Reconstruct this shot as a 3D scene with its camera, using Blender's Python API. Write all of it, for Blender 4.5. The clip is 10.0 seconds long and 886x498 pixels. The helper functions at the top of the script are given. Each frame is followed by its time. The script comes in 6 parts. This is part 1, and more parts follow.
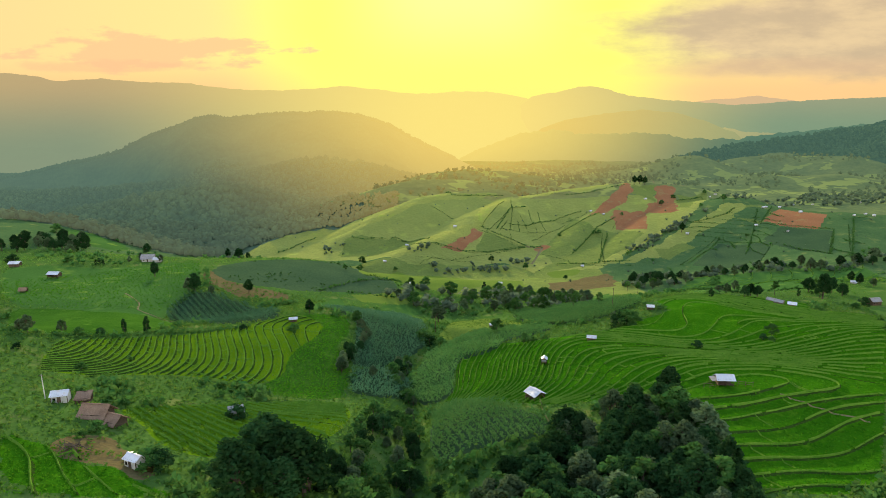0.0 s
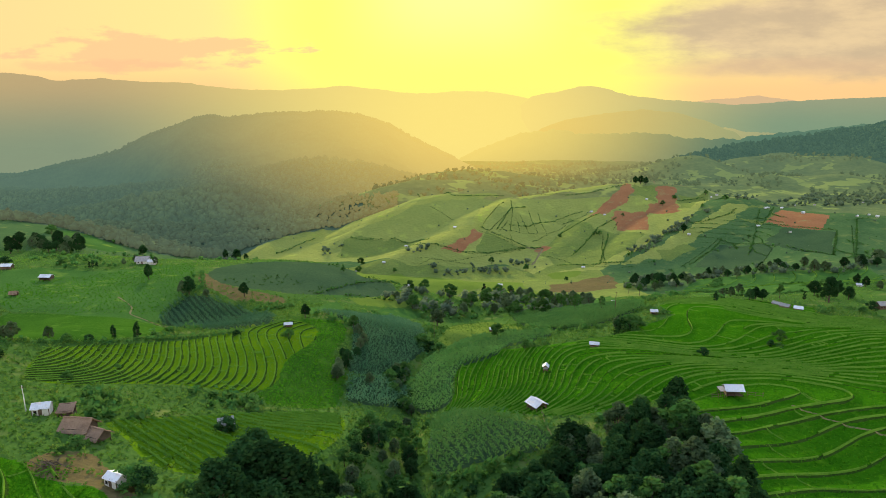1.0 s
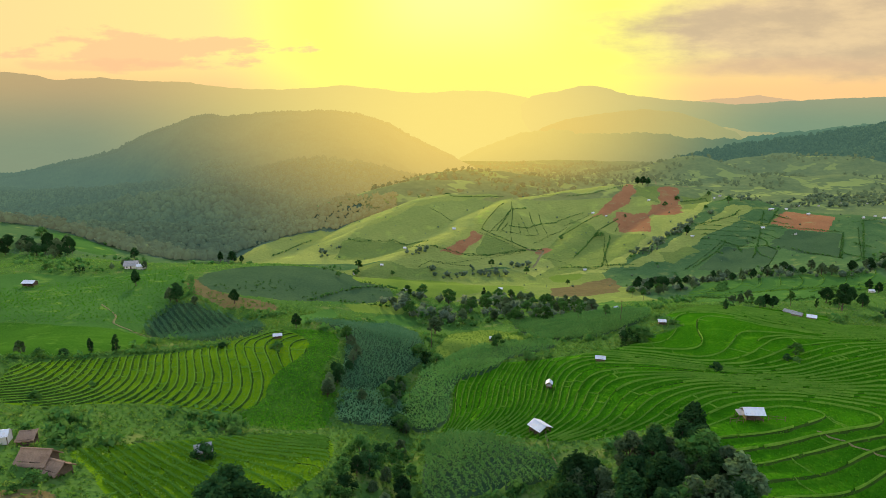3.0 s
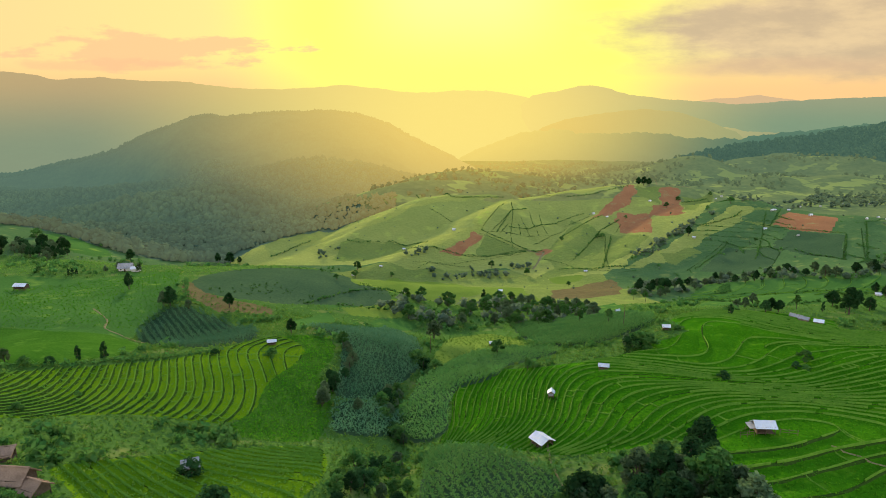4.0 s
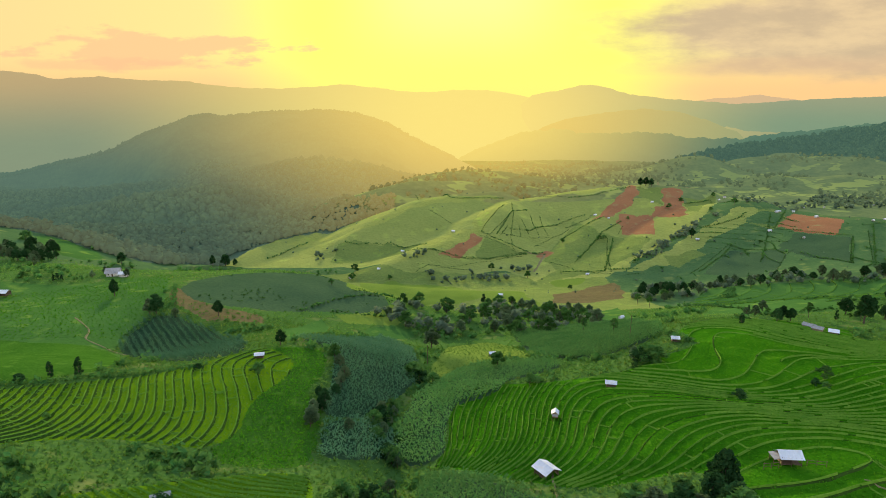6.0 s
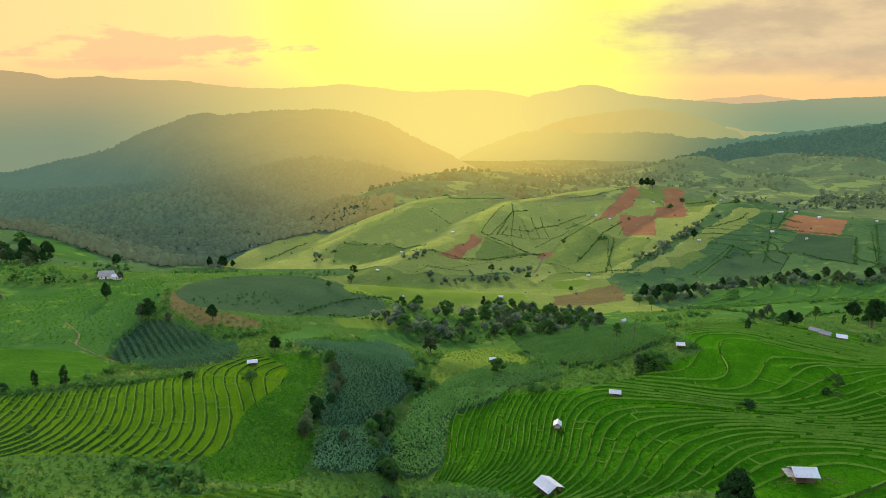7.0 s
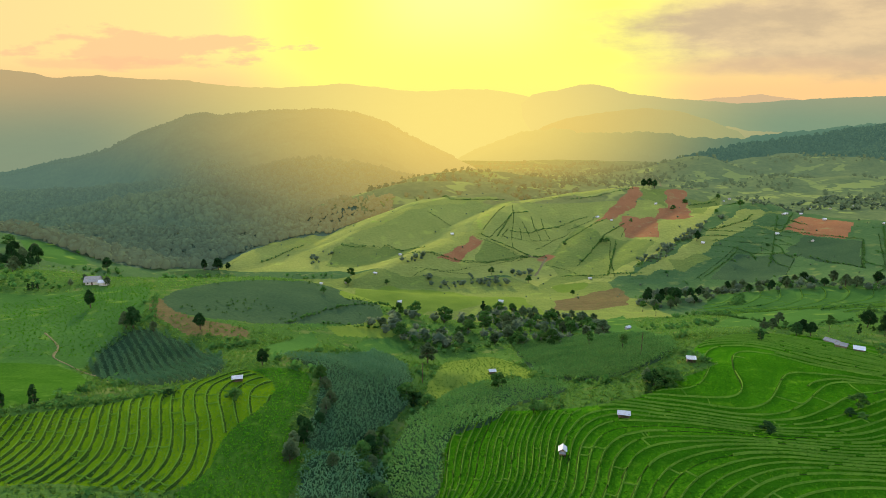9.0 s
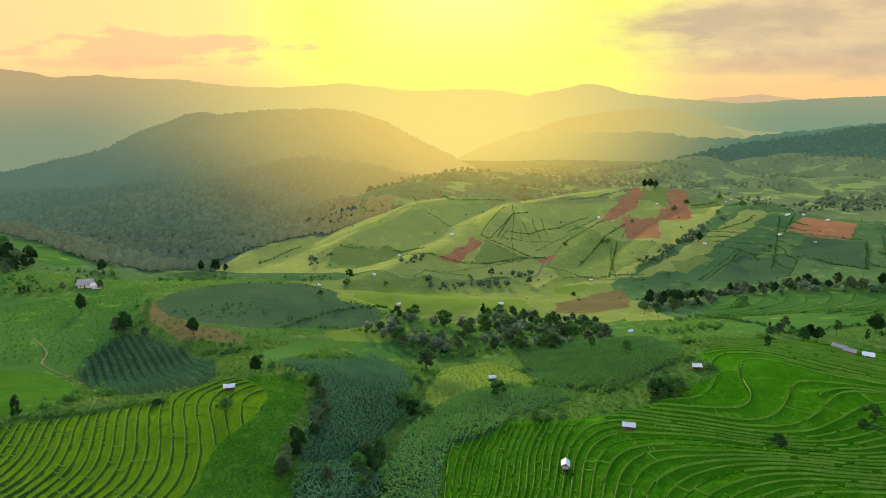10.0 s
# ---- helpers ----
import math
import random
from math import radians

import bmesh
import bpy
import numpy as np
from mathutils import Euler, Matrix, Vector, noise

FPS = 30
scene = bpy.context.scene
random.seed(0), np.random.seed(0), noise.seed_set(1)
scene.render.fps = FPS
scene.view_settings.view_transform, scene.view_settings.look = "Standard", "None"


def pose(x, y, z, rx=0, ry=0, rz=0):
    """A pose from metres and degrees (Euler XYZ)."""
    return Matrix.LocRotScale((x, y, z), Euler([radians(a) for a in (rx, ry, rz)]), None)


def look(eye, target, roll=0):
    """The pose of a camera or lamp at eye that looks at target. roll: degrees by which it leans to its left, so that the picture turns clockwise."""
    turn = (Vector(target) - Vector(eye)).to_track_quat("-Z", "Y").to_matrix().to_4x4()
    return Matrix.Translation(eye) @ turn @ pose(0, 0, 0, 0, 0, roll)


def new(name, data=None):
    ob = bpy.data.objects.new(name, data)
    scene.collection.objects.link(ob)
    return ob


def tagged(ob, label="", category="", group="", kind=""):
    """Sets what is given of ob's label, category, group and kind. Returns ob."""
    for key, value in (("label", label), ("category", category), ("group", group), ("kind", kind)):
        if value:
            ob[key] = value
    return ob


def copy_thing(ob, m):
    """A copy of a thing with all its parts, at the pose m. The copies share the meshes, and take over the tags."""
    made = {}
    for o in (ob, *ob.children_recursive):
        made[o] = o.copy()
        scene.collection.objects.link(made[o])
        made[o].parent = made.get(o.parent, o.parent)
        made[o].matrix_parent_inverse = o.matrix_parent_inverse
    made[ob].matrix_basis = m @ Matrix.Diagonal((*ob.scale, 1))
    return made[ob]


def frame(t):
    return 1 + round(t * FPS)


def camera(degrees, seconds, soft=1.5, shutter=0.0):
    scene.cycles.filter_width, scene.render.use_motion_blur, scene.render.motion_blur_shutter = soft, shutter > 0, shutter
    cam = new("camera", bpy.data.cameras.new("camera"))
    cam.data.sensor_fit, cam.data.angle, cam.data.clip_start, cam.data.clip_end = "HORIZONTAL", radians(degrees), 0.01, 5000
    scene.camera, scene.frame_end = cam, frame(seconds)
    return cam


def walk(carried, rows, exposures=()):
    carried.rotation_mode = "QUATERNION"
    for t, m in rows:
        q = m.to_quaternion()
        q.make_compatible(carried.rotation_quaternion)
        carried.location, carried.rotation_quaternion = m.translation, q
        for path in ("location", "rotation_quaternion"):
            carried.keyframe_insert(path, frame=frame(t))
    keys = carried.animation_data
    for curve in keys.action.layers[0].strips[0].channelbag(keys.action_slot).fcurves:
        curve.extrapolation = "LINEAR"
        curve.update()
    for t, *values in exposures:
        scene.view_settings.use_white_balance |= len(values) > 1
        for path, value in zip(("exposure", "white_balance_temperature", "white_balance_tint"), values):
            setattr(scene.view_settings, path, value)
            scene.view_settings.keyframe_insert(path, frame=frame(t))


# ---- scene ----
cam = camera(70.0, 10.0, soft=0.6)
PATH = [(t, (0.45 + 0.335 * t, -0.3 + 4.47 * t, 61.5), 13.27 + 0.021 * t, 0.015 * t - 0.25) for t in (0.0, 2.5, 5.0, 7.5, 10.0)]
walk(cam, [(t, look(eye, (eye[0], eye[1] + math.cos(radians(down)), eye[2] - math.sin(radians(down))), roll)) for t, eye, down, roll in PATH],
     exposures=[(0.0, 0.1, 6500, 9), (10.0, 0.1, 6500, 9)])

# ---- light ----
world = bpy.data.worlds.new("sunset_sky")
scene.world = world
world.use_nodes = True
SUN_AZIMUTH, SUN_HEIGHT = -11.0, 14.0      # degrees right of +y, degrees above the horizon


def sky_nodes(tree):
    n, l = tree.nodes, tree.links
    n.clear()
    out, bg = n.new("ShaderNodeOutputWorld"), n.new("ShaderNodeBackground")
    tex = n.new("ShaderNodeTexSky")
    tex.sky_type, tex.sun_disc = "NISHITA", False
    tex.sun_elevation, tex.sun_rotation = radians(SUN_HEIGHT), radians(SUN_AZIMUTH)
    tex.dust_density, tex.air_density, tex.altitude = 3.0, 1.2, 900
    co = n.new("ShaderNodeTexCoord")
    sep = n.new("ShaderNodeSeparateXYZ")
    l.new(co.outputs["Generated"], sep.inputs[0])

    def math_node(op, a, b=0.0, clamp=False):
        m = n.new("ShaderNodeMath")
        m.operation, m.use_clamp = op, clamp
        for i, v in enumerate((a, b)):
            if isinstance(v, (int, float)):
                m.inputs[i].default_value = v
            else:
                l.new(v, m.inputs[i])
        return m.outputs[0]

    def mix(fac, a, b, kind="MIX"):
        m = n.new("ShaderNodeMix")
        m.data_type, m.blend_type = "RGBA", kind
        for i, v in ((0, fac), (6, a), (7, b)):
            if isinstance(v, (int, float)):
                m.inputs[i].default_value = v
            elif isinstance(v, tuple):
                m.inputs[i].default_value = (*v, 1)
            else:
                l.new(v, m.inputs[i])
        return m.outputs[2]

    def spread(lo, hi, v):
        m = n.new("ShaderNodeMapRange")
        m.interpolation_type = "SMOOTHSTEP"
        m.inputs[1].default_value, m.inputs[2].default_value = lo, hi
        l.new(v, m.inputs[0])
        return m.outputs[0]

    # hazy evening glow: a broad bright shaft below the sun, peach to both sides
    across = math_node("DIVIDE", sep.outputs[0], math_node("MAXIMUM", sep.outputs[1], 0.05))
    up = math_node("DIVIDE", sep.outputs[2], math_node("MAXIMUM", sep.outputs[1], 0.05))
    flat = n.new("ShaderNodeCombineXYZ")
    l.new(across, flat.inputs[0])
    l.new(math_node("MULTIPLY", up, 3.2), flat.inputs[1])

    def noise_node(scale, detail, rough, offset):
        t = n.new("ShaderNodeTexNoise")
        t.inputs["Scale"].default_value, t.inputs["Detail"].default_value, t.inputs["Roughness"].default_value = scale, detail, rough
        shift = n.new("ShaderNodeVectorMath")
        shift.inputs[1].default_value = offset
        l.new(flat.outputs[0], shift.inputs[0])
        l.new(shift.outputs[0], t.inputs["Vector"])
        return t.outputs[0]

    billow = noise_node(9.0, 8, 0.6, (3.1, 1.7, 0.0))
    streak = noise_node(5.0, 7, 0.58, (0.4, 6.2, 2.0))
    edge = math_node("ADD", across, math_node("MULTIPLY", math_node("SUBTRACT", streak, 0.5), 0.05))
    core = math_node("MULTIPLY", spread(-0.37, -0.17, edge), spread(0.43, 0.25, edge))
    wide = math_node("MULTIPLY", spread(-0.75, -0.15, across), spread(0.72, 0.25, across))
    hazy = mix(wide, (0.95, 0.71, 0.30), (1.0, 0.84, 0.29))
    hazy = mix(core, hazy, (1.08, 1.02, 0.19))
    middle = math_node("MULTIPLY", spread(-0.20, 0.0, across), spread(0.26, 0.06, across))
    hazy = mix(math_node("MULTIPLY", middle, spread(0.02, 0.16, up)), hazy, (1.1, 1.02, 0.33))
    # thin peach band along the skyline
    band = math_node("MULTIPLY", spread(0.075, 0.005, up), math_node("SUBTRACT", 1.0, math_node("MULTIPLY", core, 0.72)))
    hazy = mix(math_node("MULTIPLY", band, 0.75), hazy, (0.98, 0.55, 0.25))

    def bank(cx, cz, rx, rz, soft, wisp, ragged):
        dx = math_node("DIVIDE", math_node("SUBTRACT", across, cx), rx)
        dz = math_node("DIVIDE", math_node("SUBTRACT", up, cz), rz)
        d = math_node("SQRT", math_node("ADD", math_node("MULTIPLY", dx, dx), math_node("MULTIPLY", dz, dz)))
        d = math_node("ADD", d, math_node("MULTIPLY", math_node("SUBTRACT", wisp, 0.5), ragged))
        return spread(1.0 + soft, 1.0 - soft, d)

    # grey-mauve cloud with a long flat foot, and pink wisps opposite
    cloud = mix(spread(0.36, 0.68, billow), (0.58, 0.44, 0.29), (0.78, 0.58, 0.34))
    hazy = mix(math_node("MULTIPLY", bank(0.66, 0.100, 0.37, 0.066, 0.30, billow, 0.9), 0.92), hazy, cloud)
    hazy = mix(math_node("MULTIPLY", bank(0.56, 0.045, 0.22, 0.014, 0.5, streak, 2.2), 0.55), hazy, (0.74, 0.50, 0.29))
    hazy = mix(math_node("MULTIPLY", bank(-0.45, 0.074, 0.17, 0.020, 0.22, billow, 4.2), 0.75), hazy, (0.95, 0.56, 0.29))
    hazy = mix(math_node("MULTIPLY", bank(-0.50, 0.052, 0.12, 0.009, 0.3, streak, 5.0), 0.6), hazy, (0.95, 0.54, 0.28))
    # the hazy part lies low towards the sun; the rest is open sky
    low = math_node("MULTIPLY", spread(0.42, 0.17, sep.outputs[2]), spread(0.15, 0.60, sep.outputs[1]))
    open_sky = n.new("ShaderNodeMix")
    open_sky.data_type, open_sky.blend_type = "RGBA", "MULTIPLY"
    open_sky.inputs[0].default_value = 1.0
    l.new(tex.outputs[0], open_sky.inputs[6])
    open_sky.inputs[7].default_value = (SKY_STRENGTH, SKY_STRENGTH, SKY_STRENGTH, 1)
    filled_sky = mix(1.0, open_sky.outputs[2], SKY_FILL, "ADD")
    # fill glow added low opposite the sun, unseen, to brighten slopes facing it
    facing = math_node("MULTIPLY", spread(0.15, -0.55, sep.outputs[1]), spread(0.75, 0.15, sep.outputs[2]))
    filled_sky = mix(facing, filled_sky, BACK_FILL)
    l.new(mix(low, filled_sky, hazy), bg.inputs[0])
    l.new(bg.outputs[0], out.inputs[0])


SKY_STRENGTH = 0.15
SKY_FILL = (0.30, 0.40, 0.64)      # unseen even fill, added over the rest of the sky
BACK_FILL = (2.5, 2.25, 1.85)      # unseen fill glow, added behind the camera
sky_nodes(world.node_tree)
sun = new("sun", bpy.data.lights.new("sun", "SUN"))
sun.data.energy, sun.data.angle, sun.data.color = 5.0, radians(4), (1.0, 0.78, 0.42)
sun.matrix_world = look((0, 0, 0), (-math.sin(radians(SUN_AZIMUTH)), -math.cos(radians(SUN_AZIMUTH)), -math.tan(radians(SUN_HEIGHT))))

# ---- materials ----


def surface(name, dark, light, grain, patch, rough=0.9, bump=0.3, bump_scale=None, sheen=0.0, through_light=0.0, spots=None, vary=0.0, metal=0.0, gloss=None):
    """Mottled surface: two colours mixed at two scales, with relief. grain and patch: metres across."""
    m = bpy.data.materials.new(name)
    m.use_nodes = True
    n, l = m.node_tree.nodes, m.node_tree.links
    p = n["Principled BSDF"]
    p.inputs["Roughness"].default_value, p.inputs["Metallic"].default_value = rough, metal
    p.inputs["Specular IOR Level"].default_value = gloss if gloss is not None else (0.0 if rough > 0.6 else 0.4)
    if sheen:
        p.inputs["Sheen Weight"].default_value, p.inputs["Sheen Roughness"].default_value = sheen, 0.6
        p.inputs["Sheen Tint"].default_value = (*(min(1.0, c * 3) for c in light), 1)
    geo = n.new("ShaderNodeNewGeometry")

    def noise_node(metres, detail):
        t = n.new("ShaderNodeTexNoise")
        t.inputs["Scale"].default_value, t.inputs["Detail"].default_value = 1.0 / metres, detail
        l.new(geo.outputs["Position"], t.inputs["Vector"])
        return t.outputs[0]

    def ramp(v, lo, hi):
        r = n.new("ShaderNodeMapRange")
        r.inputs[1].default_value, r.inputs[2].default_value = lo, hi
        l.new(v, r.inputs[0])
        return r.outputs[0]

    def mixed(fac, a, b):
        x = n.new("ShaderNodeMix")
        x.data_type = "RGBA"
        for i, v in ((0, fac), (6, a), (7, b)):
            if isinstance(v, tuple):
                x.inputs[i].default_value = (*v, 1)
            elif isinstance(v, float):
                x.inputs[i].default_value = v
            else:
                l.new(v, x.inputs[i])
        return x.outputs[2]

    fine, broad = noise_node(grain, 5), noise_node(patch, 3)
    both = n.new("ShaderNodeMath")
    both.operation = "ADD"
    l.new(ramp(fine, 0.25, 0.75), both.inputs[0])
    l.new(ramp(broad, 0.3, 0.7), both.inputs[1])
    half = n.new("ShaderNodeMath")
    half.operation = "MULTIPLY"
    half.inputs[1].default_value = 0.5
    l.new(both.outputs[0], half.inputs[0])
    colour = mixed(half.outputs[0], dark, light)
    if spots:
        colour = mixed(ramp(noise_node(patch * 0.35, 4), 0.58, 0.72), colour, spots)
    if vary:
        info = n.new("ShaderNodeObjectInfo")
        hsv = n.new("ShaderNodeHueSaturation")
        v = n.new("ShaderNodeMapRange")
        v.inputs[3].default_value, v.inputs[4].default_value = 1 - vary, 1 + vary
        l.new(info.outputs["Random"], v.inputs[0])
        l.new(v.outputs[0], hsv.inputs["Value"])
        h = n.new("ShaderNodeMapRange")
        h.inputs[3].default_value, h.inputs[4].default_value = 0.5 - 0.05 * vary, 0.5 + 0.05 * vary
        l.new(geo.outputs["Random Per Island"], h.inputs[0])
        l.new(h.outputs[0], hsv.inputs["Hue"])
        l.new(colour, hsv.inputs["Color"])
        colour = hsv.outputs[0]
    l.new(colour, p.inputs["Base Color"])
    if bump:
        b = n.new("ShaderNodeBump")
        b.inputs["Strength"].default_value, b.inputs["Distance"].default_value = bump, bump_scale or grain * 0.5
        l.new(fine, b.inputs["Height"])
        l.new(b.outputs[0], p.inputs["Normal"])
    if through_light:
        tr = n.new("ShaderNodeBsdfTranslucent")
        l.new(colour, tr.inputs[0])
        ms = n.new("ShaderNodeMixShader")
        ms.inputs[0].default_value = through_light
        l.new(p.outputs[0], ms.inputs[1])
        l.new(tr.outputs[0], ms.inputs[2])
        l.new(ms.outputs[0], n["Material Output"].inputs[0])
    return m


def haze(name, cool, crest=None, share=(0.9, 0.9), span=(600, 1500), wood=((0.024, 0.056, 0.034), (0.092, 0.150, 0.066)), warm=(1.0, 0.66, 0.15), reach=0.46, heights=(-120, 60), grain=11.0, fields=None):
    """Distant land with evening haze painted on as glow: an emissive share over its own colour that grows with
    distance, warmer towards the sun.
    """
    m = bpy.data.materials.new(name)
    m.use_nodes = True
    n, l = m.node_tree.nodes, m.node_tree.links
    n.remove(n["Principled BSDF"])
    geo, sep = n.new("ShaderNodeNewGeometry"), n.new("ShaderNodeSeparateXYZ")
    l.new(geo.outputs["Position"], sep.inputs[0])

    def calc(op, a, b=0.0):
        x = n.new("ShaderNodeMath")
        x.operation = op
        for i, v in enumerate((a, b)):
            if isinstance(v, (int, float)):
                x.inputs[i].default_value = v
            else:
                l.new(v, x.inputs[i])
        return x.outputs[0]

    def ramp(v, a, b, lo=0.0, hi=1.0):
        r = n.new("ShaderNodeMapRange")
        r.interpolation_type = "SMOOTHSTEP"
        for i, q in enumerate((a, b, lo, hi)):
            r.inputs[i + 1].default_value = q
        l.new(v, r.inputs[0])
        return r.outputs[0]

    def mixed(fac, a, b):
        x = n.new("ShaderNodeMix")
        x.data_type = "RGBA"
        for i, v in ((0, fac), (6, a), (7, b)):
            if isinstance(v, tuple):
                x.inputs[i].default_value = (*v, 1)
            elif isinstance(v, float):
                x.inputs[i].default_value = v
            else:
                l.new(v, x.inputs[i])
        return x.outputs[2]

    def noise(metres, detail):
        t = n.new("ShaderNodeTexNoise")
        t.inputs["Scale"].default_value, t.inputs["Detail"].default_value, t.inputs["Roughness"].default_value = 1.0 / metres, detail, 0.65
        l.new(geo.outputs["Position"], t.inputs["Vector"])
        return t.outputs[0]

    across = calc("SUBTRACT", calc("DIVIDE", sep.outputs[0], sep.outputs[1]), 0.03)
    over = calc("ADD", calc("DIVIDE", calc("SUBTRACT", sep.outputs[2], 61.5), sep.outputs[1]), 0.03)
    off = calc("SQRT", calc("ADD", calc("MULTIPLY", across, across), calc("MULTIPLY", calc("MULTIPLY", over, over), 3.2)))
    # glow colour of the painted haze, warmer near the sun's direction
    haze_glow = mixed(ramp(sep.outputs[2], *heights), cool, crest or cool)
    haze_glow = mixed(ramp(off, reach, 0.04), haze_glow, warm)
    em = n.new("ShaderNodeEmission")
    l.new(haze_glow, em.inputs[0])
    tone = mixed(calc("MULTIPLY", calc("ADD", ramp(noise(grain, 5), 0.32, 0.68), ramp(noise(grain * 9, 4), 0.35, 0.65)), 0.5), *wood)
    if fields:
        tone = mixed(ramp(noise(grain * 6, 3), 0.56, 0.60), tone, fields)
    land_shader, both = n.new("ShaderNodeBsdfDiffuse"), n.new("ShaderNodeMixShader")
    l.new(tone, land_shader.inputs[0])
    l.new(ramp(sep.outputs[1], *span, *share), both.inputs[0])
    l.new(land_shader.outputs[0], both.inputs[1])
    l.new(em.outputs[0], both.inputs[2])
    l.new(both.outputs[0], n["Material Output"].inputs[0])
    return m


COVERS = {
    "meadow": surface("meadow", (0.038, 0.096, 0.018), (0.082, 0.165, 0.034), 0.9, 22, bump=0.6, sheen=0.04, spots=(0.14, 0.18, 0.05)),
    "rice": surface("rice", (0.020, 0.100, 0.003), (0.048, 0.172, 0.006), 0.5, 9, bump=1.0, bump_scale=0.3, sheen=0.05, spots=(0.072, 0.19, 0.009)),
    "deep_grass": surface("deep_grass", (0.026, 0.092, 0.009), (0.058, 0.148, 0.016), 0.6, 9, bump=0.9, bump_scale=0.3, spots=(0.075, 0.165, 0.02)),
    "strip": surface("strip_rice", (0.056, 0.138, 0.004), (0.110, 0.208, 0.008), 0.35, 9, bump=0.5, sheen=0.06),
    "ripe": surface("ripe", (0.100, 0.170, 0.024), (0.175, 0.250, 0.042), 0.5, 16, bump=0.4),
    "corn": surface("corn_ground", (0.024, 0.058, 0.027), (0.048, 0.094, 0.043), 0.6, 10, bump=0.8),
    "grass": surface("grass", (0.034, 0.098, 0.020), (0.068, 0.158, 0.034), 0.8, 25, sheen=0.04, bump=0.6, spots=(0.13, 0.22, 0.035)),
    "scrub": surface("scrub", (0.034, 0.074, 0.034), (0.068, 0.118, 0.050), 1.2, 18, bump=0.8),
    "dry": surface("dry", (0.105, 0.085, 0.036), (0.175, 0.145, 0.062), 0.6, 4, bump=0.8, spots=(0.085, 0.12, 0.028)),
    "soil": surface("soil", (0.235, 0.110, 0.050), (0.34, 0.165, 0.076), 1.2, 18, bump=0.4, spots=(0.27, 0.22, 0.09)),
    "forest": surface("forest_floor", (0.07, 0.12, 0.07), (0.12, 0.17, 0.10), 5, 70, bump=0.9, bump_scale=2.0),
    "hill_pale": surface("hill_pale", (0.192, 0.235, 0.050), (0.285, 0.308, 0.072), 2.0, 26, bump=0.9, bump_scale=0.8, sheen=0.15, spots=(0.24, 0.33, 0.05)),
    "hill_green": surface("hill_green", (0.050, 0.112, 0.038), (0.094, 0.165, 0.056), 2.0, 22, bump=0.9, bump_scale=0.8, spots=(0.15, 0.20, 0.06)),
    "hill_mid": surface("hill_mid", (0.104, 0.160, 0.038), (0.174, 0.218, 0.054), 2.0, 22, bump=0.9, bump_scale=0.8, sheen=0.1, spots=(0.18, 0.25, 0.05)),
    # far fields with haze mixed in as emission
    "hazed_valley_fields": haze("hazed_valley_fields", (0.12, 0.18, 0.115), share=(0.18, 0.66), span=(640, 1500), wood=((0.078, 0.125, 0.048), (0.190, 0.235, 0.075)), warm=(0.95, 0.66, 0.13), reach=0.42, grain=9.0, fields=(0.27, 0.33, 0.08)),
    "hill": surface("hill_crops", (0.155, 0.204, 0.050), (0.260, 0.292, 0.074), 2.2, 40, bump=0.9, bump_scale=0.8, sheen=0.12, spots=(0.27, 0.33, 0.07)),
}
COVER_ORDER = list(COVERS)

# rises and hollows of the land, by distance: x, y, radius, height
BEHIND = [(-13, -60, 20, 0.7), (13, -60, 20, 0.7), (-90, 20, 20, 9.1), (-64, 20, 20, 6.7), (-39, 20, 20, 0.3), (-13, 20, 20, -1.4), (13, 20, 20, -1.4), (39, 20, 20, -0.7), (64, 20, 20, 0.6), (90, 20, 20, 3.9)]
FORE_SLOPE = [(-90, 70, 20, 0.3), (-64, 70, 20, 3.1), (-39, 70, 20, 1.4), (-13, 70, 20, 2.2), (13, 70, 20, -2.1), (39, 70, 20, -2.0), (64, 70, 20, 1.3), (90, 70, 20, 0.4), (-90, 86, 20, 1.2), (-64, 86, 20, 2.7), (-39, 86, 20, 0.2), (-13, 86, 20, -4.6), (13, 86, 20, -3.7), (39, 86, 20, 3.5), (64, 86, 20, -5.4)]
FORE_TERRACES = [(-90, 105, 20, 6.0), (-64, 105, 20, 2.5), (-39, 105, 20, -0.2), (-13, 105, 20, 2.2), (13, 105, 20, 0.9), (39, 105, 20, 0.7), (64, 105, 20, 3.8), (90, 105, 20, 1.4), (-102, 128, 22, 8.1), (-77, 128, 22, 0.5), (-26, 128, 22, -2.8), (0, 128, 22, -4.0), (26, 128, 22, 0.8), (51, 128, 22, 2.8), (77, 128, 22, 1.6), (102, 128, 22, 2.6)]
NEAR_RIDGES = [(-125, 156, 27, -2.4), (-94, 156, 27, 6.9), (-63, 156, 27, 3.6), (-31, 156, 27, 2.2), (0, 156, 27, -4.5), (31, 156, 27, 4.3), (94, 156, 27, 1.8), (125, 156, 27, 4.8), (-153, 191, 32, 5.6), (-115, 191, 32, 5.4), (-76, 191, 32, -3.9), (-38, 191, 32, 7.3), (0, 191, 32, -1.1), (38, 191, 32, 0.9), (76, 191, 32, 7.1), (115, 191, 32, 0.2), (153, 191, 32, 0.2)]
